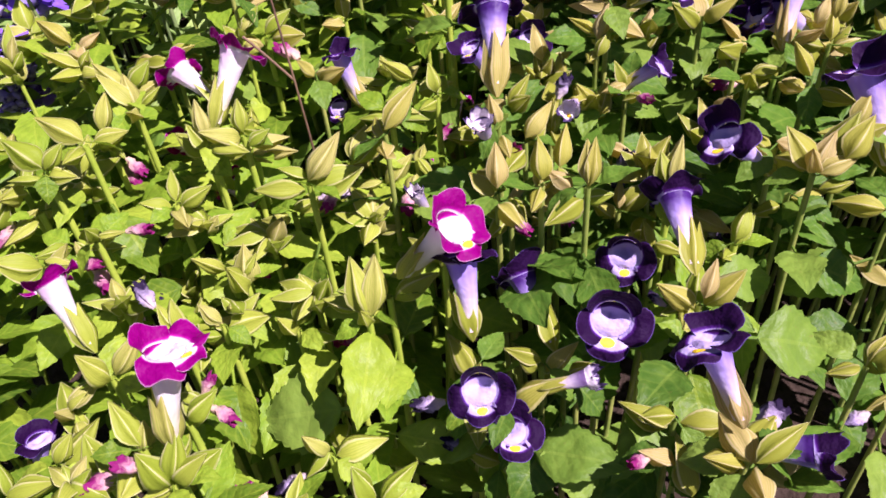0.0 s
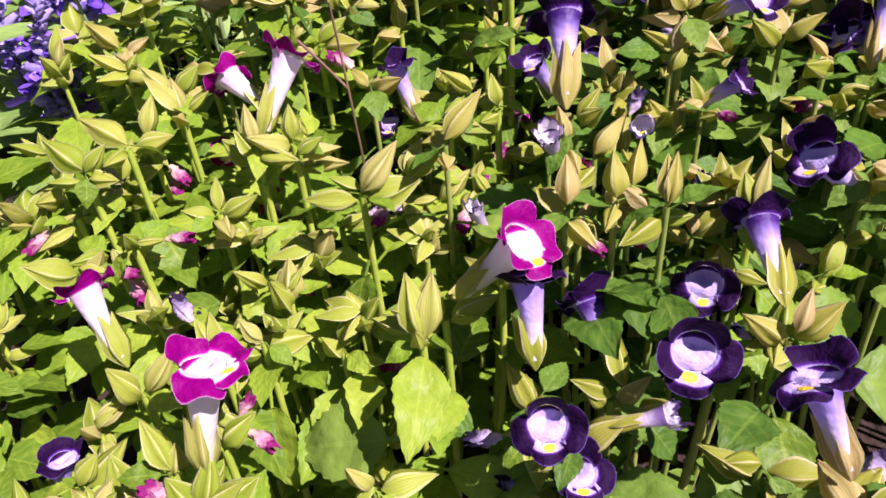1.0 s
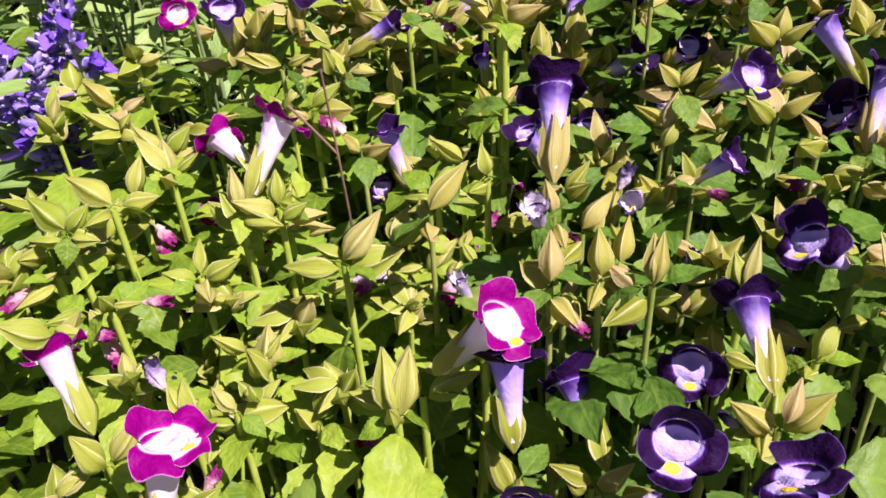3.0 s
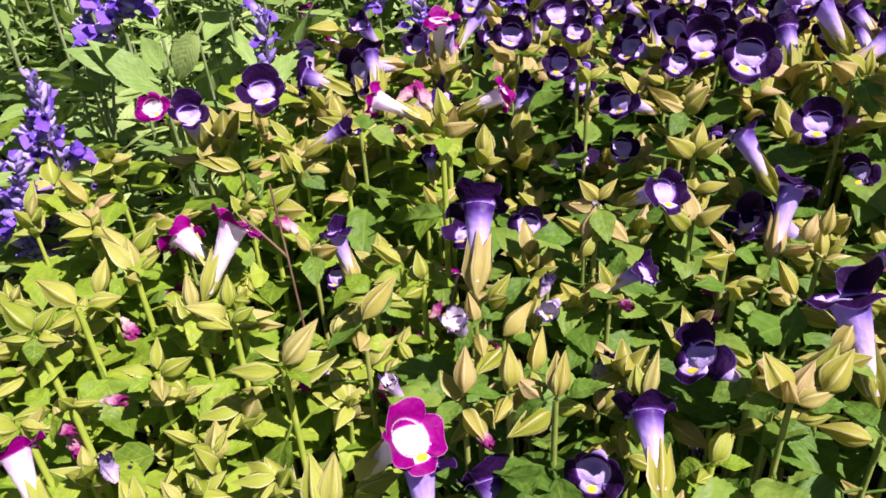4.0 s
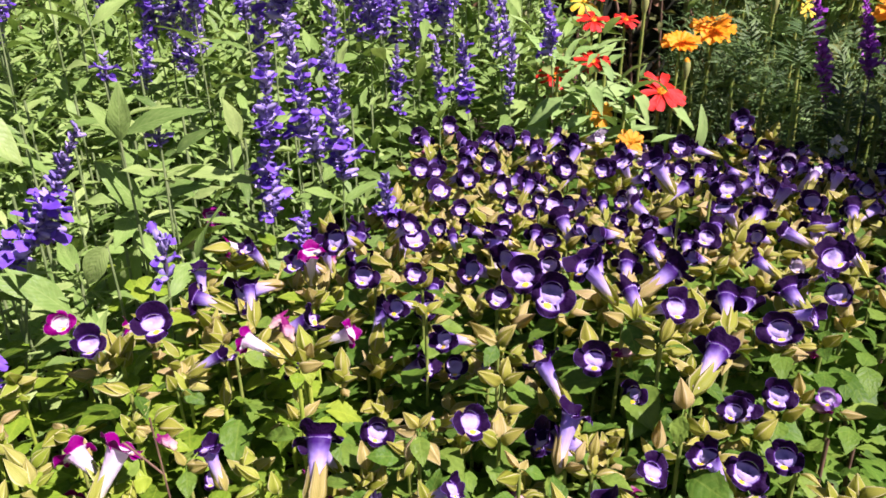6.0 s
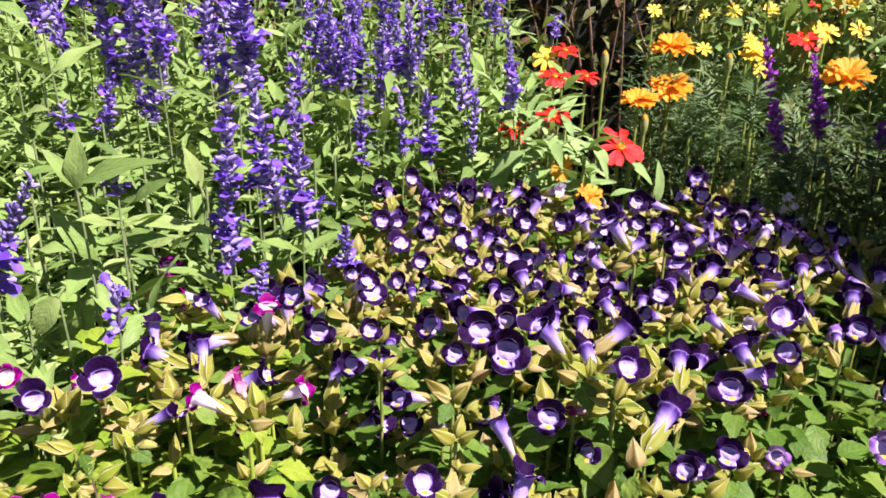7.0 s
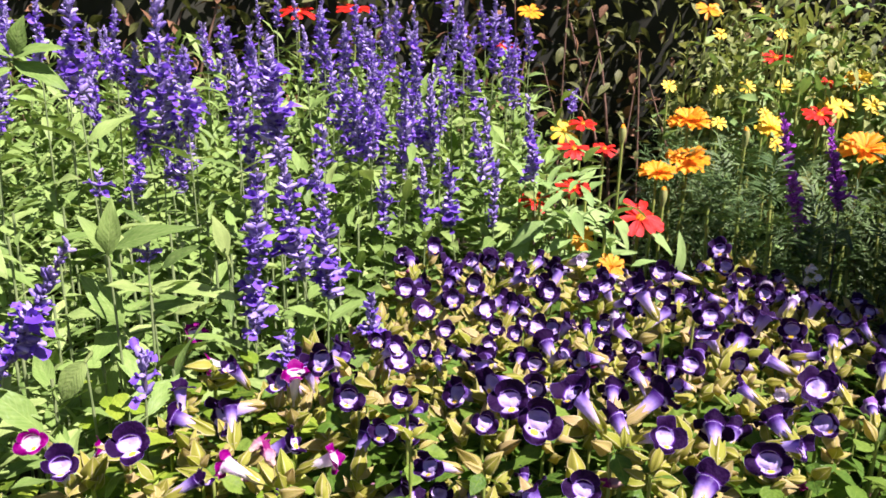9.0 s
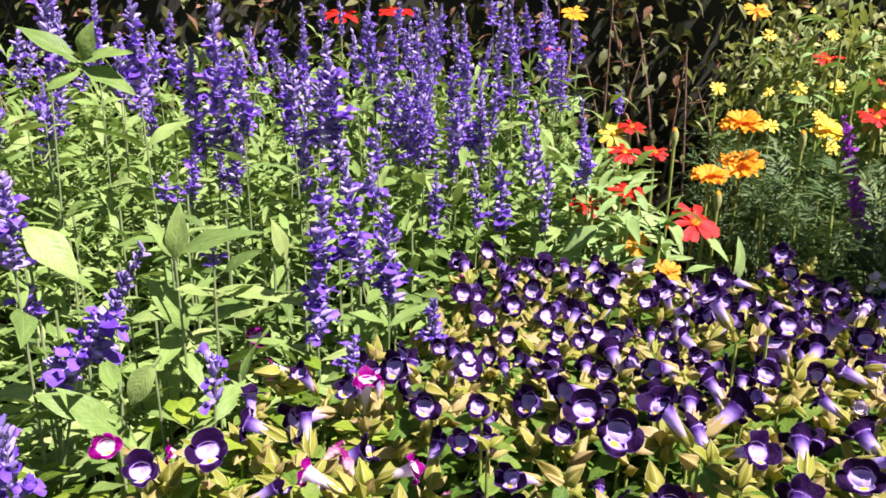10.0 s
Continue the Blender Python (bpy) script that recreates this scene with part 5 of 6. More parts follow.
def leafy_geo(leaves, seed, count, tall, size, lift=(5, 60), span=0.01):
    """A leafy stem: pairs of leaves up its height, foot at the origin."""
    r = random.Random(seed)
    g = Geo()
    for k in range(count):
        h = tall * (0.25 + 0.75 * (k + 0.5) / count)
        a = r.uniform(0, 360)
        s = size * r.choice((0.6, 0.8, 1.0, 1.25)) * (1.1 - 0.45 * k / count)
        off = Vector((math.cos(radians(a)), math.sin(radians(a)), 0)) * r.uniform(0, 1) * span
        g.add(r.choice(leaves)[0], Matrix.Translation(off + Vector((0, 0, h))) @ leaf_turn(a, r.uniform(*lift), r.uniform(-25, 25)) @ Matrix.Scale(s, 4))
    return g


r = random.Random(21)
for k in range(70):
    y = r.uniform(0.85, 1.6)
    x = r.uniform(-0.2 - 0.55 * y, 0.0 + 0.25 * min(1, max(0, (y - 0.88) / 0.35)))
    z = 0.30 + 0.16 * (y - 0.6) + r.uniform(-0.03, 0.05)
    salvia((x, y, z), (x + r.uniform(-0.012, 0.012), y + r.uniform(-0.01, 0.02), z + r.uniform(0.05, 0.11)), "blue", 2, 200 + k)

for k in range(12):
    y = r.uniform(0.90, 1.55)
    x = r.uniform(-0.42, 0.02 + 0.22 * min(1, max(0, (y - 0.88) / 0.3)))
    z = 0.27 + 0.20 * (y - 0.8) + r.uniform(-0.03, 0.05)
    salvia((x, y, z), (x + r.uniform(-0.02, 0.02), y + r.uniform(-0.01, 0.02), z + r.uniform(0.05, 0.12)), "blue", 0, 400 + k, r.uniform(0.8, 1.15))

SALVIA_BUSH = [leafy_geo(SMALL_SALVIA, k, 21, 0.25, 0.056, (-20, 65), 0.035) for k in range(5)]
BUSH_MESH = [g.mesh("foliage", [SALVIA_LEAF]) for g in SALVIA_BUSH]
r = random.Random(5)
distance = Geo()
for j in range(0, 28):
    for i in range(-24, 6):
        x, y = (i + 0.5 * (j % 2) + r.uniform(-0.35, 0.35)) * 0.058, 0.33 + (j + r.uniform(-0.35, 0.35)) * 0.05
        edge = bed_edge(y) - 0.035 if y < 0.88 else 0.02 + 0.30 * min(1, (y - 0.88) / 0.35) - 0.05
        if x > edge:
            continue
        if y < 0.56 and r.random() < (0.6 if x < -0.2 else 0.3):
            continue
        foot = Vector((x, y, ground_height(x, y)))
        tall = (0.205 + 0.22 * max(0, y - 0.45)) * r.uniform(0.82, 1.1) / 0.25
        if y > 0.86 or x < -0.30 - 0.62 * y:
            distance.add(r.choice(SALVIA_BUSH), Matrix.Translation(foot) @ pose(0, 0, 0, 0, 0, r.uniform(0, 360)) @ Matrix.Diagonal((1.1, 1.1, tall, 1)))
            continue
        p = thing("salvia_plant", foot, "leafy salvia stem with narrow light green leaves, not in flower", "salvia", "leafy salvias behind the torenia")
        part("stem", Geo().tube([(0, 0, 0.05 * k * tall) for k in range(6)], lambda v: 0.0014, 5).mesh("stem", [SALVIA_STEM]), p)
        if y < 0.56:
            q = random.Random(i * 31 + j)
            for k in range(8):
                a, h = q.uniform(0, 360), tall * 0.25 * (0.3 + 0.7 * (k + 0.5) / 8)
                for side in (0, 180):
                    leaf_on(p, SALVIA_LEAVES, foot + Vector((0, 0, h)), a + side, q.uniform(-10, 60), q.uniform(0.036, 0.058), q)
        else:
            part("foliage", r.choice(BUSH_MESH), p, pose(0, 0, 0, 0, 0, r.uniform(0, 360)) @ Matrix.Diagonal((1, 1, tall, 1)))
tagged(new("salvia_foliage", distance.mesh("salvia_foliage", [SALVIA_LEAF])), "dense narrow green salvia leaves further back in the bed", "foliage", kind="stuff")


# ---- zinnias, marigolds and the yellow flowers ----
def ray_petal(width, seed, cup=0.1):
    r = random.Random(seed)
    ph = r.random() * 6
    return Geo().grid(lambda u, v: ((u - 0.5) * width * (0.35 + 0.65 * math.sin(min(1, v * 1.25) * 1.5708)) * (1 if v < 0.9 else 0.72), 0.12 + 0.88 * v, cup * v - 0.18 * v * v + 0.25 * (u - 0.5) ** 2 * width + 0.02 * math.sin(ph + 5 * v)), 4, 5)


def frill_petal(width, seed):
    """A broad marigold petal with a ruffled, notched end."""
    r = random.Random(seed)
    ph = r.random() * 6

    def fn(u, v):
        s = u - 0.5
        w = width * (0.25 + 0.75 * math.sin(min(1, v * 1.2) * 1.5708))
        end = 1 - 0.10 * abs(math.sin(u * 9 + ph)) * (1 if v > 0.8 else 0)
        return (s * w, (0.1 + 0.9 * v) * end, 0.14 * v - 0.16 * v * v + 0.09 * v * v * math.sin(u * 11 + ph) - 0.2 * s * s)

    return Geo().grid(fn, 8, 5)


RAYS = {c: [ray_petal(0.36, k).mesh("petal", [mat]) for k in range(3)] for c, mat in (("red", RED), ("orange", ORANGE), ("yellow", BRIGHT), ("white", WHITE))}
FRILLS = {c: [frill_petal(0.62, k + 8).mesh("petal", [mat]) for k in range(3)] for c, mat in (("orange", ORANGE), ("yellow", BRIGHT))}


def disc_geo(seed):
    r = random.Random(seed)
    g = Geo().grid(lambda u, v: (0.2 * (1 - v * 0.999) ** 0.5 * math.cos(u * math.tau), 0.2 * (1 - v * 0.999) ** 0.5 * math.sin(u * math.tau), 0.03 + 0.12 * v), 10, 3)
    for k in range(14):
        a, d = r.uniform(0, 6.28), r.uniform(0.03, 0.2)
        g.tube([(d * math.cos(a), d * math.sin(a), 0.05), (d * 1.1 * math.cos(a), d * 1.1 * math.sin(a), 0.16), (d * 1.2 * math.cos(a), d * 1.2 * math.sin(a), 0.21)], lambda v: 0.022 * (1 - 0.6 * v), 4)
    return g


DISC_ORANGE = disc_geo(1).mesh("disc", [ORANGE])
DISC_YELLOW = disc_geo(2).mesh("disc", [YELLOW])


def daisy(name, colour, at, size, face, petals, leaves, category, words, layers=1, leafy=4, leaf_size=0.07):
    """A flower head of separate petals on a stem with leaves."""
    at, face = Vector(at), Vector(face).normalized()
    r = random.Random(int(at.x * 1000) * 7 + int(at.y * 1000))
    foot = Vector((at.x + r.uniform(-0.03, 0.03), at.y + r.uniform(0, 0.04), 0))
    foot.z = ground_height(foot.x, foot.y)
    p = thing(name, foot, words, category, category + "s behind the torenia")
    path = bezier((0, 0, 0), Vector((at.x, at.y, at.z * 0.6)) - foot, at - face * 0.008 - foot, 7)
    part("stem", Geo().tube(path, lambda v: 0.0022, 6).mesh("stem", [GREEN_STEM]), p)
    turn = frame_of(face)
    head = part("flower_head", DISC_ORANGE if colour != "yellow" else DISC_YELLOW, p, placed(foot, at, turn, size * 0.5))
    for layer in range(layers):
        n = petals - 2 * layer
        for k in range(n):
            m = pose(0, 0, 0.08 * layer, 0, 0, 360 * (k + 0.5 * layer) / n + r.uniform(-6, 6)) @ pose(0, 0, 0, (2 + 15 * layer if layers == 1 else 4 + 22 * layer) + r.uniform(-14, 16)) @ Matrix.Scale(1 - 0.2 * layer + r.uniform(-0.08, 0.06), 4)
            part("petal", r.choice((FRILLS if layers > 1 else RAYS)[colour]), head, m)
    for k in range(leafy):
        a = r.uniform(0, 360)
        leaf_on(p, leaves, foot + path[r.choice((3, 4, 5, 6))], a, r.uniform(0, 50), leaf_size * r.uniform(0.7, 1.2), r)
    return p


FERN = []
for k in range(3):
    q = random.Random(k + 3)
    g = Geo()
    leaflet = blade(0.16, across=2, along=2, fold=0.3, droop=0.2, seed=k)
    for n in range(22):
        a, lift, z0 = q.uniform(0, 360), q.uniform(5, 70), q.uniform(0.08, 0.30)
        frond = Matrix.Translation((0, 0, z0)) @ leaf_turn(a, lift)
        long = q.uniform(0.04, 0.07)
        for s in range(6):
            y = long * (0.25 + 0.75 * s / 6)
            for side in (-1, 1):
                g.add(leaflet, frond @ Matrix.Translation((0, y, -0.2 * y * y / long)) @ pose(0, 0, 0, q.uniform(-10, 20), 0, -side * q.uniform(40, 65)) @ Matrix.Scale(0.024 * q.uniform(0.8, 1.2), 4))
        g.add(leaflet, frond @ Matrix.Translation((0, long, -0.1 * long)) @ Matrix.Scale(0.026, 4))
    FERN.append(g.mesh("foliage", [MARIGOLD_LEAF]))


def marigold_bush(x, y, size):
    r = random.Random(int(x * 997) + int(y * 313))
    p = thing("marigold_plant", (x, y, ground_height(x, y)), "bushy marigold plant with finely cut dark green leaves", "marigold", "marigold plants")
    part("stem", Geo().tube(bezier((0, 0, 0), (0.01, 0, 0.1), (0, 0.01, 0.28 * size), 5), lambda v: 0.003 - 0.001 * v, 6).mesh("stem", [GREEN_STEM]), p)
    part("foliage", r.choice(FERN), p, pose(0, 0, 0, 0, 0, r.uniform(0, 360)) @ Matrix.Scale(size, 4))


r = random.Random(8)
for j in range(10):
    for i in range(12):
        x, y = 0.36 + i * 0.075 + r.uniform(-0.03, 0.03), 0.90 + j * 0.07 + r.uniform(-0.03, 0.03)
        if x < 0.36 + 0.02 * j or (j < 2 and i < 2):
            continue
        marigold_bush(x, y, r.uniform(0.85, 1.1))

daisy("zinnia", "red", (0.349, 0.975, 0.280), .068, (0.05, -0.5, 0.85), 13, ZINNIA_LEAVES, "zinnia", "single red zinnia with an orange centre on a leafy stem")
daisy("zinnia", "red", (0.258, 0.990, 0.317), .05, (0.05, -0.35, 0.9), 13, ZINNIA_LEAVES, "zinnia", "single red zinnia with an orange centre on a leafy stem")
daisy("zinnia", "red", (0.279, 1.120, 0.350), .05, (0.05, -0.35, 0.9), 13, ZINNIA_LEAVES, "zinnia", "single red zinnia with an orange centre on a leafy stem")
daisy("zinnia", "red", (0.210, 1.000, 0.296), .045, (0.05, -0.35, 0.9), 13, ZINNIA_LEAVES, "zinnia", "single red zinnia with an orange centre on a leafy stem")
daisy("zinnia", "red", (0.315, 1.250, 0.372), .045, (0.05, -0.35, 0.9), 13, ZINNIA_LEAVES, "zinnia", "single red zinnia with an orange centre on a leafy stem")
daisy("zinnia", "red", (0.332, 1.150, 0.346), .04, (0.05, -0.35, 0.9), 13, ZINNIA_LEAVES, "zinnia", "single red zinnia with an orange centre on a leafy stem")
daisy("zinnia", "yellow", (0.286, 1.250, 0.360), .05, (0, -0.7, 0.6), 9, ZINNIA_LEAVES, "zinnia", "pale yellow single flower on a leafy stem")
daisy("zinnia", "red", (0.708, 1.250, 0.394), .06, (0.05, -0.35, 0.9), 13, ZINNIA_LEAVES, "zinnia", "single red zinnia with an orange centre on a leafy stem")
daisy("zinnia", "red", (0.729, 1.500, 0.476), .06, (0.05, -0.35, 0.9), 13, ZINNIA_LEAVES, "zinnia", "single red zinnia with an orange centre on a leafy stem")
daisy("zinnia", "red", (0.816, 1.450, 0.434), .05, (0.05, -0.35, 0.9), 13, ZINNIA_LEAVES, "zinnia", "single red zinnia with an orange centre on a leafy stem")
daisy("zinnia", "orange", (0.657, 1.700, 0.567), .06, (0.1, -0.5, 0.8), 12, ZINNIA_LEAVES, "zinnia", "single orange zinnia on a leafy stem")
daisy("zinnia", "red", (-0.239, 1.750, 0.548), .08, (0.05, -0.35, 0.9), 13, ZINNIA_LEAVES, "zinnia", "single red zinnia with an orange centre on a leafy stem")
daisy("zinnia", "red", (-0.113, 1.750, 0.555), .08, (0.05, -0.35, 0.9), 13, ZINNIA_LEAVES, "zinnia", "single red zinnia with an orange centre on a leafy stem")
daisy("zinnia", "red", (0.225, 1.700, 0.485), .05, (0.05, -0.35, 0.9), 13, ZINNIA_LEAVES, "zinnia", "single red zinnia with an orange centre on a leafy stem")
daisy("zinnia", "orange", (0.269, 1.700, 0.556), .06, (0.1, -0.5, 0.8), 12, ZINNIA_LEAVES, "zinnia", "single orange zinnia on a leafy stem")
daisy("marigold", "orange", (0.474, 1.200, 0.385), .07, (-0.05, -0.32, 0.95), 11, ZINNIA_LEAVES, "marigold", "double orange marigold with ruffled petals", 2, 0)
daisy("marigold", "orange", (0.408, 1.120, 0.316), .06, (-0.05, -0.32, 0.95), 11, ZINNIA_LEAVES, "marigold", "double orange marigold with ruffled petals", 2, 0)
daisy("marigold", "orange", (0.464, 1.150, 0.329), .072, (-0.05, -0.32, 0.95), 11, ZINNIA_LEAVES, "marigold", "double orange marigold with ruffled petals", 2, 0)
daisy("marigold", "yellow", (0.586, 1.150, 0.383), .05, (0, -0.4, 0.88), 11, ZINNIA_LEAVES, "marigold", "double yellow marigold with ruffled petals", 2, 0)
daisy("marigold", "orange", (0.707, 1.100, 0.360), .075, (-0.05, -0.32, 0.95), 11, ZINNIA_LEAVES, "marigold", "double orange marigold with ruffled petals", 2, 0)
daisy("zinnia", "orange", (0.263, 0.930, 0.262), .035, (0, -0.8, 0.5), 12, ZINNIA_LEAVES, "zinnia", "small orange zinnia low among the leaves")
daisy("zinnia", "orange", (0.288, 0.860, 0.247), .035, (0, -0.8, 0.5), 12, ZINNIA_LEAVES, "zinnia", "small orange zinnia low among the leaves")
daisy("zinnia", "yellow", (0.560, 1.300, 0.372), 0.028, (0, -0.7, 0.6), 9, ZINNIA_LEAVES, "zinnia", "pale yellow single flower on a leafy stem", 1, 2)
daisy("zinnia", "yellow", (0.630, 1.280, 0.392), 0.024, (0, -0.7, 0.6), 9, ZINNIA_LEAVES, "zinnia", "pale yellow single flower on a leafy stem", 1, 2)
daisy("zinnia", "yellow", (0.700, 1.380, 0.430), 0.034, (0, -0.7, 0.6), 9, ZINNIA_LEAVES, "zinnia", "pale yellow single flower on a leafy stem", 1, 2)
daisy("zinnia", "yellow", (0.660, 1.620, 0.520), 0.030, (0, -0.7, 0.6), 9, ZINNIA_LEAVES, "zinnia", "pale yellow single flower on a leafy stem", 1, 2)
daisy("zinnia", "yellow", (0.800, 1.260, 0.410), 0.036, (0, -0.7, 0.6), 9, ZINNIA_LEAVES, "zinnia", "pale yellow single flower on a leafy stem", 1, 2)
daisy("zinnia", "yellow", (0.620, 1.200, 0.352), 0.030, (0, -0.7, 0.6), 9, ZINNIA_LEAVES, "zinnia", "pale yellow single flower on a leafy stem", 1, 2)
daisy("zinnia", "yellow", (0.512, 1.450, 0.422), .03, (0, -0.7, 0.6), 9, ZINNIA_LEAVES, "zinnia", "pale yellow single flower on a leafy stem")
daisy("zinnia", "yellow", (0.606, 1.450, 0.418), .022, (0, -0.7, 0.6), 9, ZINNIA_LEAVES, "zinnia", "pale yellow single flower on a leafy stem")
daisy("zinnia", "yellow", (0.662, 1.450, 0.424), .032, (0, -0.7, 0.6), 9, ZINNIA_LEAVES, "zinnia", "pale yellow single flower on a leafy stem")
daisy("zinnia", "yellow", (0.743, 1.600, 0.566), .03, (0, -0.7, 0.6), 9, ZINNIA_LEAVES, "zinnia", "pale yellow single flower on a leafy stem")
daisy("zinnia", "yellow", (0.778, 1.600, 0.521), .03, (0, -0.7, 0.6), 9, ZINNIA_LEAVES, "zinnia", "pale yellow single flower on a leafy stem")
daisy("zinnia", "yellow", (0.716, 1.200, 0.412), .04, (0, -0.7, 0.6), 9, ZINNIA_LEAVES, "zinnia", "pale yellow single flower on a leafy stem")
daisy("marigold", "orange", (0.835, 1.400, 0.435), .055, (-0.05, -0.32, 0.95), 11, ZINNIA_LEAVES, "marigold", "double orange marigold with ruffled petals", 2, 0)
daisy("marigold", "yellow", (0.817, 1.350, 0.448), .05, (0, -0.4, 0.88), 11, ZINNIA_LEAVES, "marigold", "double yellow marigold with ruffled petals", 2, 0)
daisy("marigold", "yellow", (0.749, 1.300, 0.402), .05, (0, -0.4, 0.88), 11, ZINNIA_LEAVES, "marigold", "double yellow marigold with ruffled petals", 2, 0)

WHITE_FLORET = flower_set("white", WHITE, WHITE, 1)[0]


def white_spike(x, y, z):
    """A short spike of white two-lipped flowers."""
    r = random.Random(4)
    p = thing("white_flower", (x, y, ground_height(x, y)), "short spike of small white flowers in the shade", "flower")
    h = z - p.location.z
    part("stem", Geo().tube([(0.004 * math.sin(k), 0, h * k / 6) for k in range(7)], lambda v: 0.0014, 6).mesh("stem", [GREEN_STEM]), p)
    for k in range(7):
        a = radians(-90 + r.uniform(-110, 110))
        way = Vector((math.cos(a), math.sin(a), 0.4))
        flower = part("flower", WHITE_FLORET[0], p, Matrix.Translation((0, 0, h - 0.005 - 0.0055 * k)) @ frame_of(way) @ Matrix.Scale(0.0085, 4))
        for name, me in WHITE_FLORET[1]:
            part(name, me, flower)
    for k in range(5):
        leaf_on(p, GREEN_LEAVES, p.location + Vector((0, 0, h * (0.4 + 0.12 * k))), r.uniform(0, 360), r.uniform(0, 40), 0.02, r)


white_spike(0.535, 0.85, 0.255)


def marigold_bud(x, y, z):
    """A closed marigold bud, tapered, with petal tips at its mouth, on a straight stalk."""
    p = thing("marigold_bud", (x, y, ground_height(x, y)), "closed green marigold bud with orange tips on its stalk", "marigold", "marigold buds")
    h = z - p.location.z
    part("stem", Geo().tube([(0, 0, (h - 0.012) * k / 5) for k in range(6)], lambda v: 0.0016 + 0.001 * v**4, 6).mesh("stem", [GREEN_STEM]), p)
    part("cup", Geo().grid(lambda u, v: ((0.0025 + 0.0030 * math.sin(v * 2.4)) * (1 + 0.06 * math.cos(u * math.tau * 8)) * math.cos(u * math.tau), (0.0025 + 0.0030 * math.sin(v * 2.4)) * math.sin(u * math.tau), h - 0.012 + 0.024 * v), 16, 6).mesh("cup", [BUD_GREEN]), p)
    part("petal_tips", Geo().grid(lambda u, v: (0.0040 * (1 - v) ** 0.5 * math.cos(u * math.tau), 0.0040 * (1 - v) ** 0.5 * math.sin(u * math.tau), h + 0.011 + 0.005 * v + 0.0015 * math.cos(u * 31)), 10, 3).mesh("petal_tips", [ORANGE]), p)


marigold_bud(0.351, 1.12, 0.371)
marigold_bud(0.394, 1.03, 0.296)
marigold_bud(0.52, 1.08, 0.375)

# ---- large leaves ----
def one_leaf(leaves, base, tip, width, aspect, plant):
    base, tip = Vector(base), Vector(tip)
    y = (tip - base).normalized()
    x = y.cross(SUN + Vector((0.0, -0.5, 0.45))).normalized()
    turn = Matrix((x, y, x.cross(y))).transposed().to_4x4()
    size = (tip - base).length
    m = Matrix.Translation(base - plant.location) @ turn @ Matrix.Diagonal((width / aspect, size, size, 1))
    part("leaf", leaves[int(abs(base.x) * 1000) % len(leaves)][1], plant, m)


def lime_leaf_at(base, tip, width):
    plant, lime, r = torenia_plant(base[0], base[1])
    one_leaf(LIME_LEAVES, base, tip, width * 0.78, 0.74, plant)


def green_leaf_at(base, tip, width):
    plant, lime, r = torenia_plant(base[0], base[1])
    one_leaf(GREEN_LEAVES, base, tip, width * 0.9, 0.68, plant)


SPRAYS = {}


def spray(base, name, words, category, mat):
    """The leafy stem that bears a large leaf."""
    key = (name, round(base[0] / 0.07), round(base[1] / 0.1))
    if key not in SPRAYS:
        foot = (base[0], base[1] + 0.01, ground_height(base[0], base[1]))
        p = thing(name, foot, words, category, category + " stems with large leaves")
        SPRAYS[key] = p
    else:
        return SPRAYS[key]
    p = SPRAYS[key]
    b = Vector(base) - p.location
    part("stem", Geo().tube(bezier((b.x * 0.3, 0, 0), (b.x * 0.8, 0, b.z * 0.5), b, 6), lambda v: 0.0014 - 0.0004 * v, 6).mesh("stem", [mat]), p)
    return p


def salvia_leaf_at(base, tip, width):
    one_leaf(SALVIA_LEAVES, base, tip, width, 0.30, spray(base, "salvia_plant", "leafy salvia stem with large lance-shaped leaves", "salvia", SALVIA_STEM))


def zinnia_leaf_at(base, tip, width):
    one_leaf(ZINNIA_LEAVES, base, tip, width, 0.25, spray(base, "zinnia", "zinnia stem with pale green lance-shaped leaves", "zinnia", SALVIA_STEM))


lime_leaf_at((-0.042, 0.185, 0.197), (-0.043, 0.149, 0.193), 0.026)
green_leaf_at((-0.056, 0.173, 0.168), (-0.093, 0.173, 0.164), 0.033)
lime_leaf_at((-0.120, 0.257, 0.200), (-0.089, 0.230, 0.196), 0.024)
lime_leaf_at((-0.131, 0.285, 0.200), (-0.159, 0.276, 0.196), 0.022)
lime_leaf_at((-0.126, 0.274, 0.212), (-0.148, 0.280, 0.208), 0.009)
lime_leaf_at((-0.036, 0.165, 0.162), (-0.003, 0.158, 0.158), 0.023)
green_leaf_at((-0.086, 0.225, 0.172), (-0.076, 0.197, 0.168), 0.022)
lime_leaf_at((-0.039, 0.339, 0.232), (-0.015, 0.359, 0.228), 0.017)
lime_leaf_at((-0.122, 0.382, 0.222), (-0.103, 0.387, 0.218), 0.023)
green_leaf_at((-0.030, 0.185, 0.172), (-0.038, 0.173, 0.168), 0.017)
lime_leaf_at((-0.179, 0.228, 0.170), (-0.200, 0.207, 0.166), 0.025)
green_leaf_at((-0.101, 0.256, 0.185), (-0.117, 0.232, 0.181), 0.018)
lime_leaf_at((-0.060, 0.282, 0.190), (-0.041, 0.277, 0.186), 0.013)
green_leaf_at((0.085, 0.202, 0.195), (0.114, 0.210, 0.191), 0.022)
green_leaf_at((0.098, 0.187, 0.180), (0.131, 0.185, 0.176), 0.029)
green_leaf_at((0.130, 0.224, 0.180), (0.153, 0.216, 0.176), 0.025)
green_leaf_at((0.026, 0.163, 0.163), (0.031, 0.137, 0.159), 0.028)
green_leaf_at((0.017, 0.158, 0.160), (0.007, 0.139, 0.156), 0.023)
green_leaf_at((0.061, 0.169, 0.172), (0.043, 0.138, 0.168), 0.022)
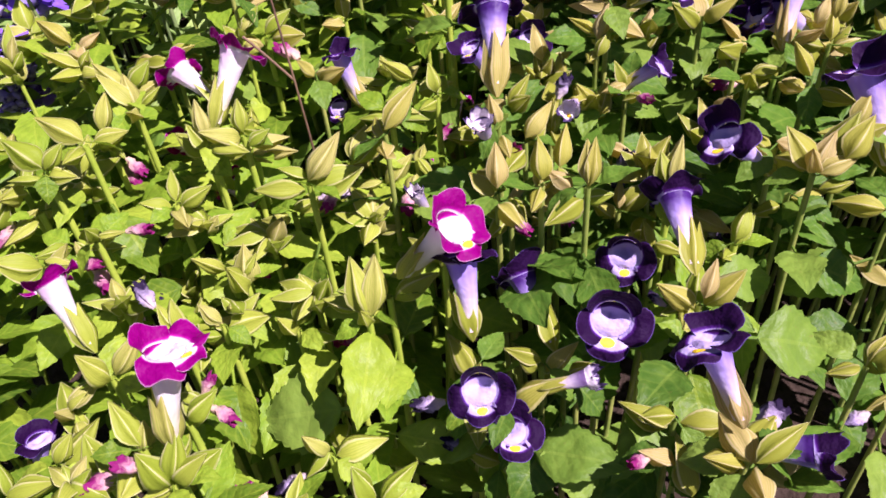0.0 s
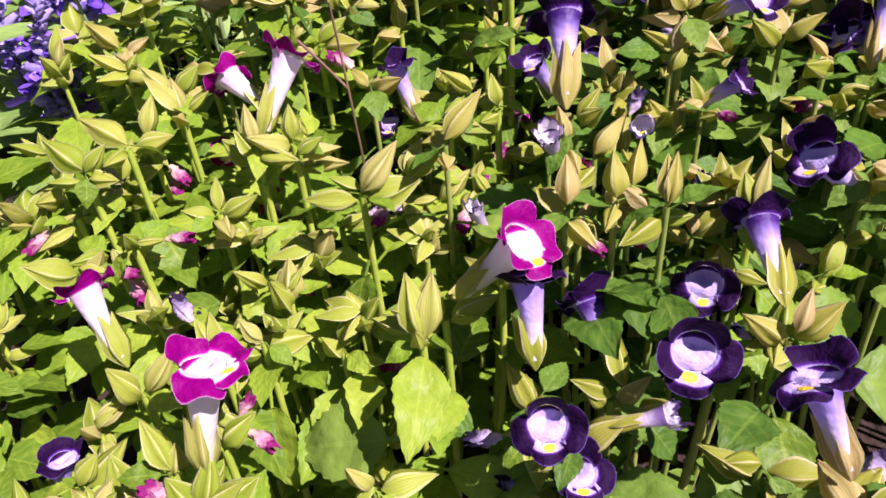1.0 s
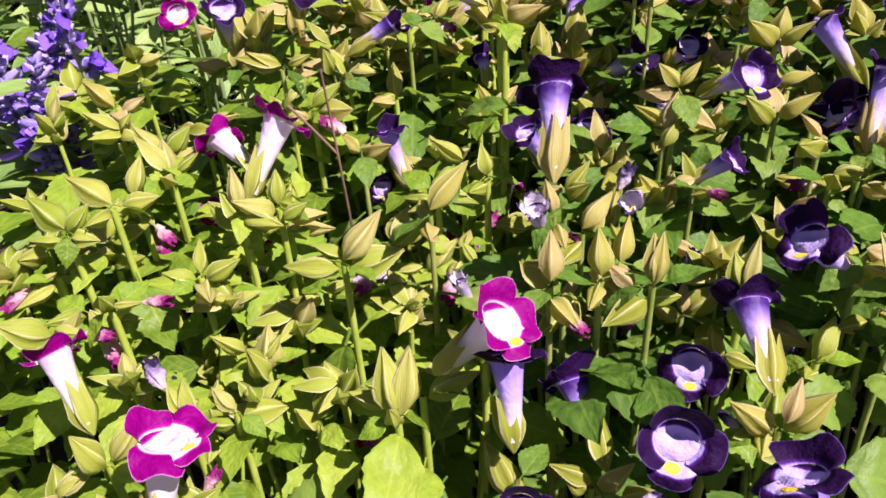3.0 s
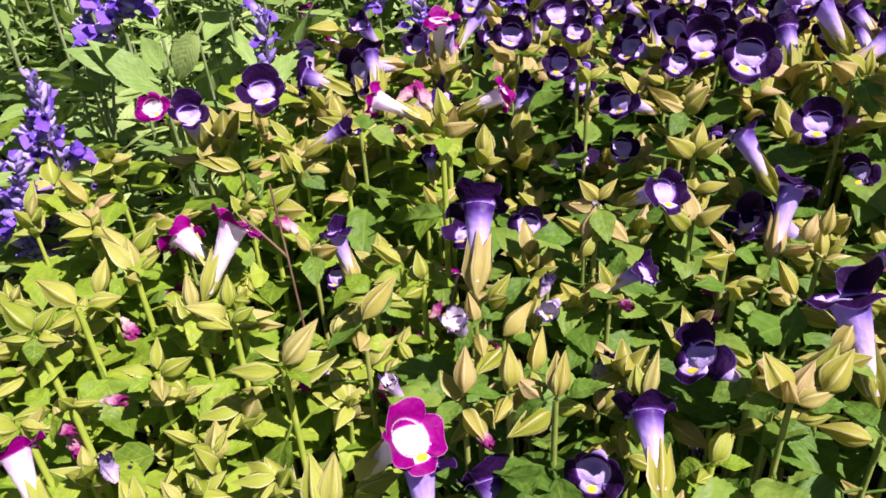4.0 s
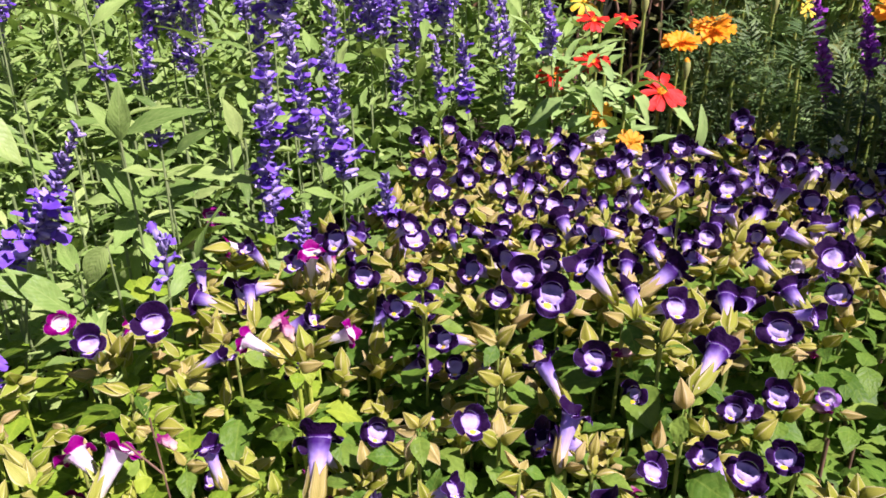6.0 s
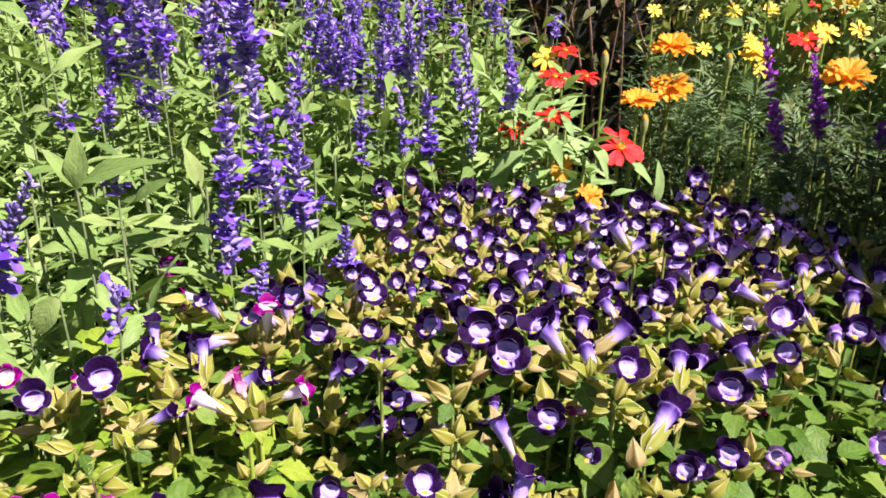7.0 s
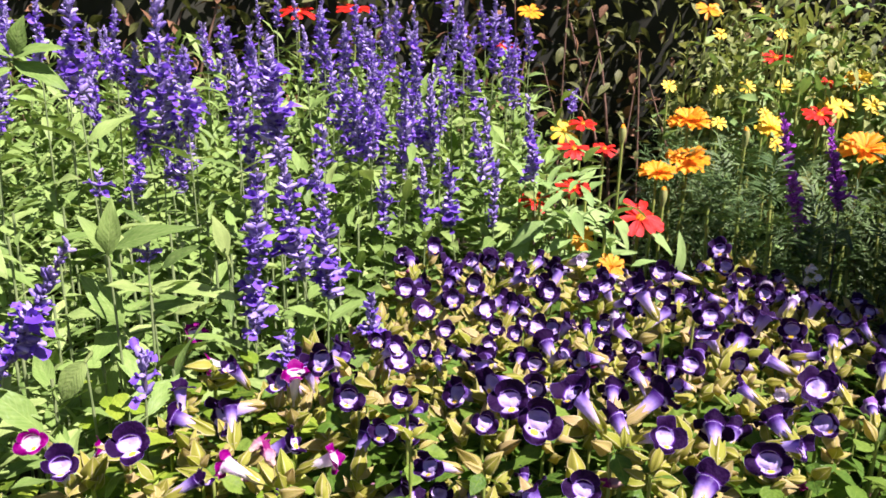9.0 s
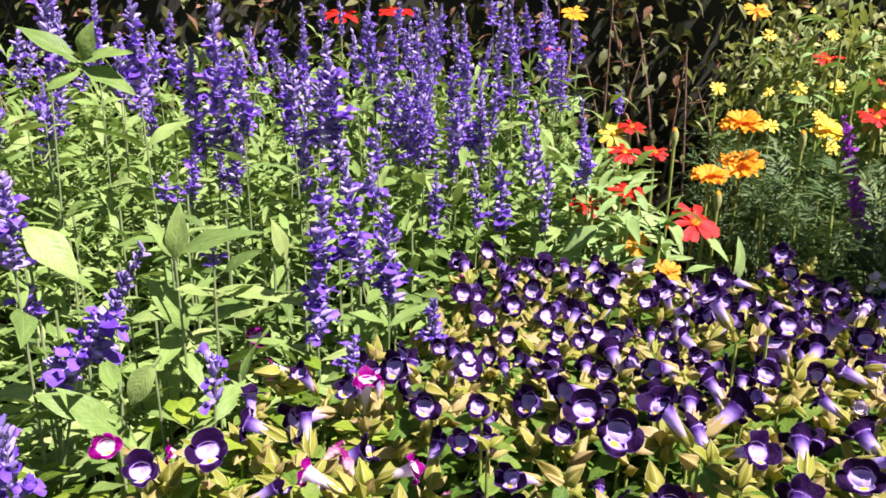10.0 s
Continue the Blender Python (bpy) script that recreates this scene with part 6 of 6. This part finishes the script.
green_leaf_at((0.060, 0.284, 0.222), (0.084, 0.287, 0.218), 0.013)
green_leaf_at((0.062, 0.288, 0.205), (0.077, 0.274, 0.201), 0.014)
green_leaf_at((0.011, 0.244, 0.180), (0.000, 0.228, 0.176), 0.017)
green_leaf_at((0.109, 0.277, 0.190), (0.086, 0.273, 0.186), 0.016)
green_leaf_at((0.031, 0.205, 0.165), (0.043, 0.193, 0.161), 0.016)
green_leaf_at((0.123, 0.166, 0.165), (0.127, 0.150, 0.161), 0.021)
green_leaf_at((-0.007, 0.305, 0.255), (-0.033, 0.318, 0.251), 0.011)
green_leaf_at((0.138, 0.359, 0.235), (0.169, 0.377, 0.231), 0.016)
green_leaf_at((0.063, 0.313, 0.210), (0.093, 0.300, 0.206), 0.017)
green_leaf_at((0.118, 0.314, 0.210), (0.096, 0.338, 0.206), 0.018)
lime_leaf_at((-0.092, 0.351, 0.240), (-0.111, 0.340, 0.236), 0.017)
salvia_leaf_at((-0.183, 0.550, 0.346), (-0.172, 0.538, 0.390), 0.016)
salvia_leaf_at((-0.184, 0.550, 0.348), (-0.191, 0.538, 0.382), 0.014)
salvia_leaf_at((-0.186, 0.560, 0.347), (-0.122, 0.548, 0.383), 0.017)
salvia_leaf_at((-0.186, 0.570, 0.279), (-0.203, 0.558, 0.329), 0.023)
salvia_leaf_at((-0.209, 0.600, 0.233), (-0.243, 0.588, 0.166), 0.033)
salvia_leaf_at((-0.168, 0.590, 0.307), (-0.083, 0.578, 0.310), 0.017)
salvia_leaf_at((-0.184, 0.600, 0.281), (-0.140, 0.588, 0.303), 0.020)
salvia_leaf_at((-0.168, 0.620, 0.314), (-0.135, 0.608, 0.342), 0.017)
salvia_leaf_at((-0.186, 0.500, 0.279), (-0.209, 0.488, 0.250), 0.020)
salvia_leaf_at((-0.132, 0.700, 0.300), (-0.137, 0.688, 0.346), 0.020)
salvia_leaf_at((-0.056, 0.620, 0.232), (-0.034, 0.608, 0.279), 0.012)
salvia_leaf_at((-0.139, 0.660, 0.242), (-0.118, 0.648, 0.221), 0.014)
salvia_leaf_at((-0.247, 0.600, 0.276), (-0.214, 0.588, 0.287), 0.012)
salvia_leaf_at((-0.182, 0.680, 0.248), (-0.144, 0.668, 0.268), 0.014)
salvia_leaf_at((-0.083, 0.720, 0.321), (-0.113, 0.708, 0.315), 0.014)
salvia_leaf_at((-0.179, 0.420, 0.265), (-0.205, 0.408, 0.308), 0.021)
salvia_leaf_at((-0.270, 0.500, 0.384), (-0.225, 0.488, 0.355), 0.025)
salvia_leaf_at((-0.274, 0.620, 0.492), (-0.231, 0.608, 0.509), 0.018)
salvia_leaf_at((-0.272, 0.620, 0.494), (-0.261, 0.608, 0.523), 0.017)
salvia_leaf_at((-0.276, 0.620, 0.492), (-0.317, 0.608, 0.527), 0.022)
salvia_leaf_at((-0.274, 0.620, 0.488), (-0.226, 0.608, 0.476), 0.021)
salvia_leaf_at((-0.277, 0.620, 0.483), (-0.305, 0.608, 0.474), 0.016)
salvia_leaf_at((-0.188, 0.420, 0.279), (-0.222, 0.408, 0.304), 0.020)
zinnia_leaf_at((0.221, 0.950, 0.249), (0.233, 0.938, 0.206), 0.021)
zinnia_leaf_at((0.257, 0.930, 0.248), (0.248, 0.918, 0.198), 0.021)
zinnia_leaf_at((0.267, 0.930, 0.256), (0.279, 0.918, 0.214), 0.019)
zinnia_leaf_at((0.242, 0.960, 0.285), (0.311, 0.948, 0.297), 0.027)
zinnia_leaf_at((0.305, 0.950, 0.289), (0.342, 0.938, 0.247), 0.023)
zinnia_leaf_at((0.218, 0.950, 0.279), (0.167, 0.938, 0.251), 0.022)
zinnia_leaf_at((0.361, 0.970, 0.262), (0.400, 0.958, 0.239), 0.017)
zinnia_leaf_at((0.248, 0.960, 0.293), (0.212, 0.948, 0.265), 0.020)
zinnia_leaf_at((0.279, 0.930, 0.286), (0.327, 0.918, 0.238), 0.019)
zinnia_leaf_at((0.364, 0.850, 0.239), (0.373, 0.838, 0.291), 0.016)
zinnia_leaf_at((0.198, 0.950, 0.256), (0.162, 0.938, 0.220), 0.017)

# leafy plants and dry stalks at the back
BACK_BUSH = [leafy_geo(HEDGE_LEAVES, k + 170, 110, 0.36, 0.036, (-50, 60), 0.10).mesh("foliage", [BACK_LEAF]) for k in range(4)]
ZINNIA_BUSH = [leafy_geo(SMALL_ZINNIA, k + 70, 30, 0.34, 0.068, (-10, 60), 0.05).mesh("foliage", [ZINNIA_LEAF]) for k in range(3)]
r = random.Random(14)
for k in range(80):
    y = r.uniform(1.25, 1.85)
    x = r.uniform(0.62 + 0.1 * (1.85 - y), 1.3)
    p = thing("zinnia", (x, y, ground_height(x, y)), "leafy zinnia stem at the back of the bed", "zinnia", "leafy zinnias at the back")
    tall = r.uniform(0.9, 1.75)
    part("stem", Geo().tube([(0, 0, 0.06 * n * tall) for n in range(6)], lambda v: 0.003 - 0.001 * v, 5).mesh("stem", [GREEN_STEM]), p)
    part("foliage", r.choice(BACK_BUSH if r.random() < 0.85 else ZINNIA_BUSH), p, pose(0, 0, 0, 0, 0, r.uniform(0, 360)) @ Matrix.Diagonal((1, 1, tall, 1)))
for x, y, tall in ((0.21, 0.96, 0.92), (0.25, 0.93, 0.88), (0.29, 0.92, 0.84), (0.19, 1.02, 0.95), (0.23, 1.04, 1.0), (0.27, 1.08, 1.0), (0.27, 0.96, 0.92), (0.23, 0.99, 0.95), (0.17, 1.08, 0.95)):
    p = thing("zinnia", (x, y, ground_height(x, y)), "leafy zinnia stem with pale green leaves below red flowers", "zinnia", "leafy zinnias below the red flowers")
    part("stem", Geo().tube([(0, 0, 0.06 * n * tall) for n in range(6)], lambda v: 0.003 - 0.001 * v, 5).mesh("stem", [GREEN_STEM]), p)
    part("foliage", r.choice(ZINNIA_BUSH), p, pose(0, 0, 0, 0, 0, r.uniform(0, 360)) @ Matrix.Scale(tall, 4))
for x, y, tall in ((0.80, 1.28, 1.4), (0.88, 1.36, 1.7), (0.95, 1.30, 1.6), (0.74, 1.40, 1.6), (0.84, 1.18, 1.2), (0.98, 1.45, 1.9), (0.90, 1.22, 1.4), (0.70, 1.32, 1.45), (0.78, 1.36, 1.75)):
    p = thing("zinnia", (x, y, ground_height(x, y)), "tall leafy zinnia stem with pale green leaves", "zinnia", "tall leafy zinnias at the back")
    part("stem", Geo().tube([(0, 0, 0.06 * n * tall) for n in range(6)], lambda v: 0.003 - 0.001 * v, 5).mesh("stem", [GREEN_STEM]), p)
    part("foliage", r.choice(ZINNIA_BUSH), p, pose(0, 0, 0, 0, 0, r.uniform(0, 360)) @ Matrix.Diagonal((1, 1, tall, 1)))
for k in range(8):
    x, y = r.uniform(0.20, 0.60), r.uniform(1.45, 1.75)
    p = thing("dry_plant", (x, y, ground_height(x, y)), "dry brown flower stalk with withered leaves", "dry plant", "dry stalks at the back")
    lean, tall = r.uniform(-0.12, 0.12), r.uniform(0.4, 0.65)
    path = bezier((0, 0, 0), (lean * 0.3, 0, tall * 0.5), (lean, 0.02, tall), 7)
    part("stem", Geo().tube(path, lambda v: 0.0035 - 0.002 * v, 5).mesh("stem", [WOOD_STEM]), p)
    for n in range(7):
        ob = part("leaf", r.choice(DRY_LEAVES if r.random() < 0.5 else HEDGE_LEAVES)[1], p, placed((0, 0, 0), r.choice(path[3:]), leaf_turn(r.uniform(0, 360), r.uniform(-75, 20), r.uniform(-40, 40)), r.uniform(0.018, 0.034)))


# ---- low small-leaved plants beside the torenia ----
LOW_BUSH = [leafy_geo(TINY_GREEN, k + 90, 34, 0.17, 0.017, (-30, 50), 0.03).mesh("foliage", [GREEN_LEAF]) for k in range(3)]
r = random.Random(33)
for j in range(16):
    for i in range(9):
        y = 0.16 + (j + r.uniform(-0.3, 0.3)) * 0.045
        x = right_edge(y) + 0.015 + (i + r.uniform(-0.3, 0.3)) * 0.045
        if x > 0.12 + 0.85 * y + 0.12 or y > 0.86:
            continue
        p = thing("low_plant", (x, y, ground_height(x, y)), "low plant with many small dark green leaves", "plant", "low plants beside the torenia")
        tall = r.uniform(0.8, 1.2)
        part("stem", Geo().tube([(0.004 * math.sin(n), 0, 0.035 * n * tall) for n in range(6)], lambda v: 0.0014, 5).mesh("stem", [WOOD_STEM]), p)
        part("foliage", r.choice(LOW_BUSH), p, pose(0, 0, 0, 0, 0, r.uniform(0, 360)) @ Matrix.Scale(tall, 4))


# ---- hedge and shade ----
def shrub(name, x0, x1, y0, y1, z1, count, seed, words, low=0.0, dry=0.15):
    """A dense shrub: woody stems and very many small leaves."""
    q = random.Random(seed)
    p = thing(name, ((x0 + x1) / 2, (y0 + y1) / 2, 0), words, "shrub")
    base = p.location
    g = Geo()
    for k in range(int(count / 45)):
        x, y = q.uniform(x0, x1), q.uniform(y0, y1)
        top = Vector((x + q.uniform(-0.15, 0.15), y + q.uniform(-0.1, 0.1), z1 * q.uniform(0.6, 1)))
        g.tube([Vector(v) - base for v in bezier((x, y, 0), (x + q.uniform(-0.1, 0.1), y, z1 * 0.4), top, 6)], lambda v: 0.006 - 0.004 * v, 5)
    part("branch_frame", g.mesh("branch_frame", [WOOD_STEM]), p)
    g = Geo()
    for k in range(count):
        at = Vector((q.uniform(x0, x1), q.uniform(y0, y1), low + (z1 - low) * q.random() ** 0.8)) - base
        h = at.z / z1
        at.x, at.y = at.x * (1.12 - 0.5 * h * h), at.y * (1.12 - 0.5 * h * h)
        at.z += 0.06 * noise.noise((at.x * 7, at.y * 7, seed))
        g.add(q.choice(HEDGE_LEAVES)[0], Matrix.Translation(at) @ leaf_turn(q.uniform(0, 360), q.uniform(-50, 50), q.uniform(-40, 40)) @ Matrix.Scale(q.uniform(0.03, 0.065), 4), 1 if q.random() < dry else 0)
    tagged(part("foliage", g.mesh("foliage", [HEDGE_LEAF, DRY_LEAF]), p), kind="stuff")
    return p


# near-black colour that stands in for the shade between the hedge's leaves
SHADE_CORE = plain_mat("hedge_shadow", (0.012, 0.016, 0.008), (0.03, 0.035, 0.016), 12.0, 0.9)


def hedge(x0, x1, y, depth, top, count, seed, words):
    """A clipped hedge: a lumpy body coloured near black for its inner shade, clothed with twigs and leaves."""
    p = thing("hedge", ((x0 + x1) / 2, y, 0), words, "hedge")
    base = p.location

    def skin(u, v):
        a = v * math.pi
        x = x0 + (x1 - x0) * u
        lump = 0.14 * noise.noise((x * 3, v * 5, seed)) + 0.05 * noise.noise((x * 9, v * 14, seed))
        end = max(0.0, 1 - abs(2 * u - 1) ** 12) ** 0.5
        return (x - base.x, y - math.cos(a) * (depth + lump) * end - base.y, max(0.0, math.sin(a) ** 0.5 * (top + lump) * end))

    part("body", Geo().grid(skin, 60, 18).mesh("body", [SHADE_CORE]), p)
    q = random.Random(seed)
    g = Geo()
    for k in range(count):
        u, v = q.random(), math.asin((q.uniform(0.02, 0.62)) ** 2) / math.pi
        at = Vector(skin(u, v)) + Vector((0, -q.uniform(0.0, 0.10), q.uniform(-0.02, 0.03)))
        g.add(q.choice(HEDGE_LEAVES)[0], Matrix.Translation(at) @ leaf_turn(q.uniform(0, 360), q.uniform(-60, 40), q.uniform(-40, 40)) @ Matrix.Scale(q.uniform(0.025, 0.055), 4), 1 if q.random() < 0.2 else 0)
    for k in range(5200):
        at = Vector(skin(q.uniform(0.01, 0.99), q.uniform(0.13, 0.9))) + Vector((0, 0, q.uniform(-0.01, 0.05)))
        g.add(q.choice(HEDGE_LEAVES)[0], Matrix.Translation(at) @ leaf_turn(q.uniform(0, 360), q.uniform(-30, 40), q.uniform(-30, 30)) @ Matrix.Scale(q.uniform(0.07, 0.13), 4), 1 if q.random() < 0.1 else 0)
    for k in range(34):
        x, lean = q.uniform(x0, x1) - base.x, q.uniform(-0.25, 0.25)
        f = -depth - q.uniform(0.02, 0.14)
        twig = Geo().tube(bezier((x, f, 0), (x + lean * 0.3, f, 0.4), (x + lean, f + 0.05, q.uniform(0.5, 1.0)), 6), lambda v: 0.005 - 0.003 * v, 5)
        part("twig", twig.mesh("twig", [WOOD_STEM]), p)
    tagged(part("foliage", g.mesh("foliage", [HEDGE_LEAF, DRY_LEAF]), p), kind="stuff")


hedge(-2.6, 2.8, 2.45, 0.55, 2.0, 11500, 1, "tall dark hedge with brown twigs behind the flower bed")
# stands out of view, added only to throw shade on the bed's right corner
shrub("shrub", 0.75, 1.30, 0.20, 0.88, 0.95, 4400, 4, "unseen leafy shrub added to shade the corner of the bed")
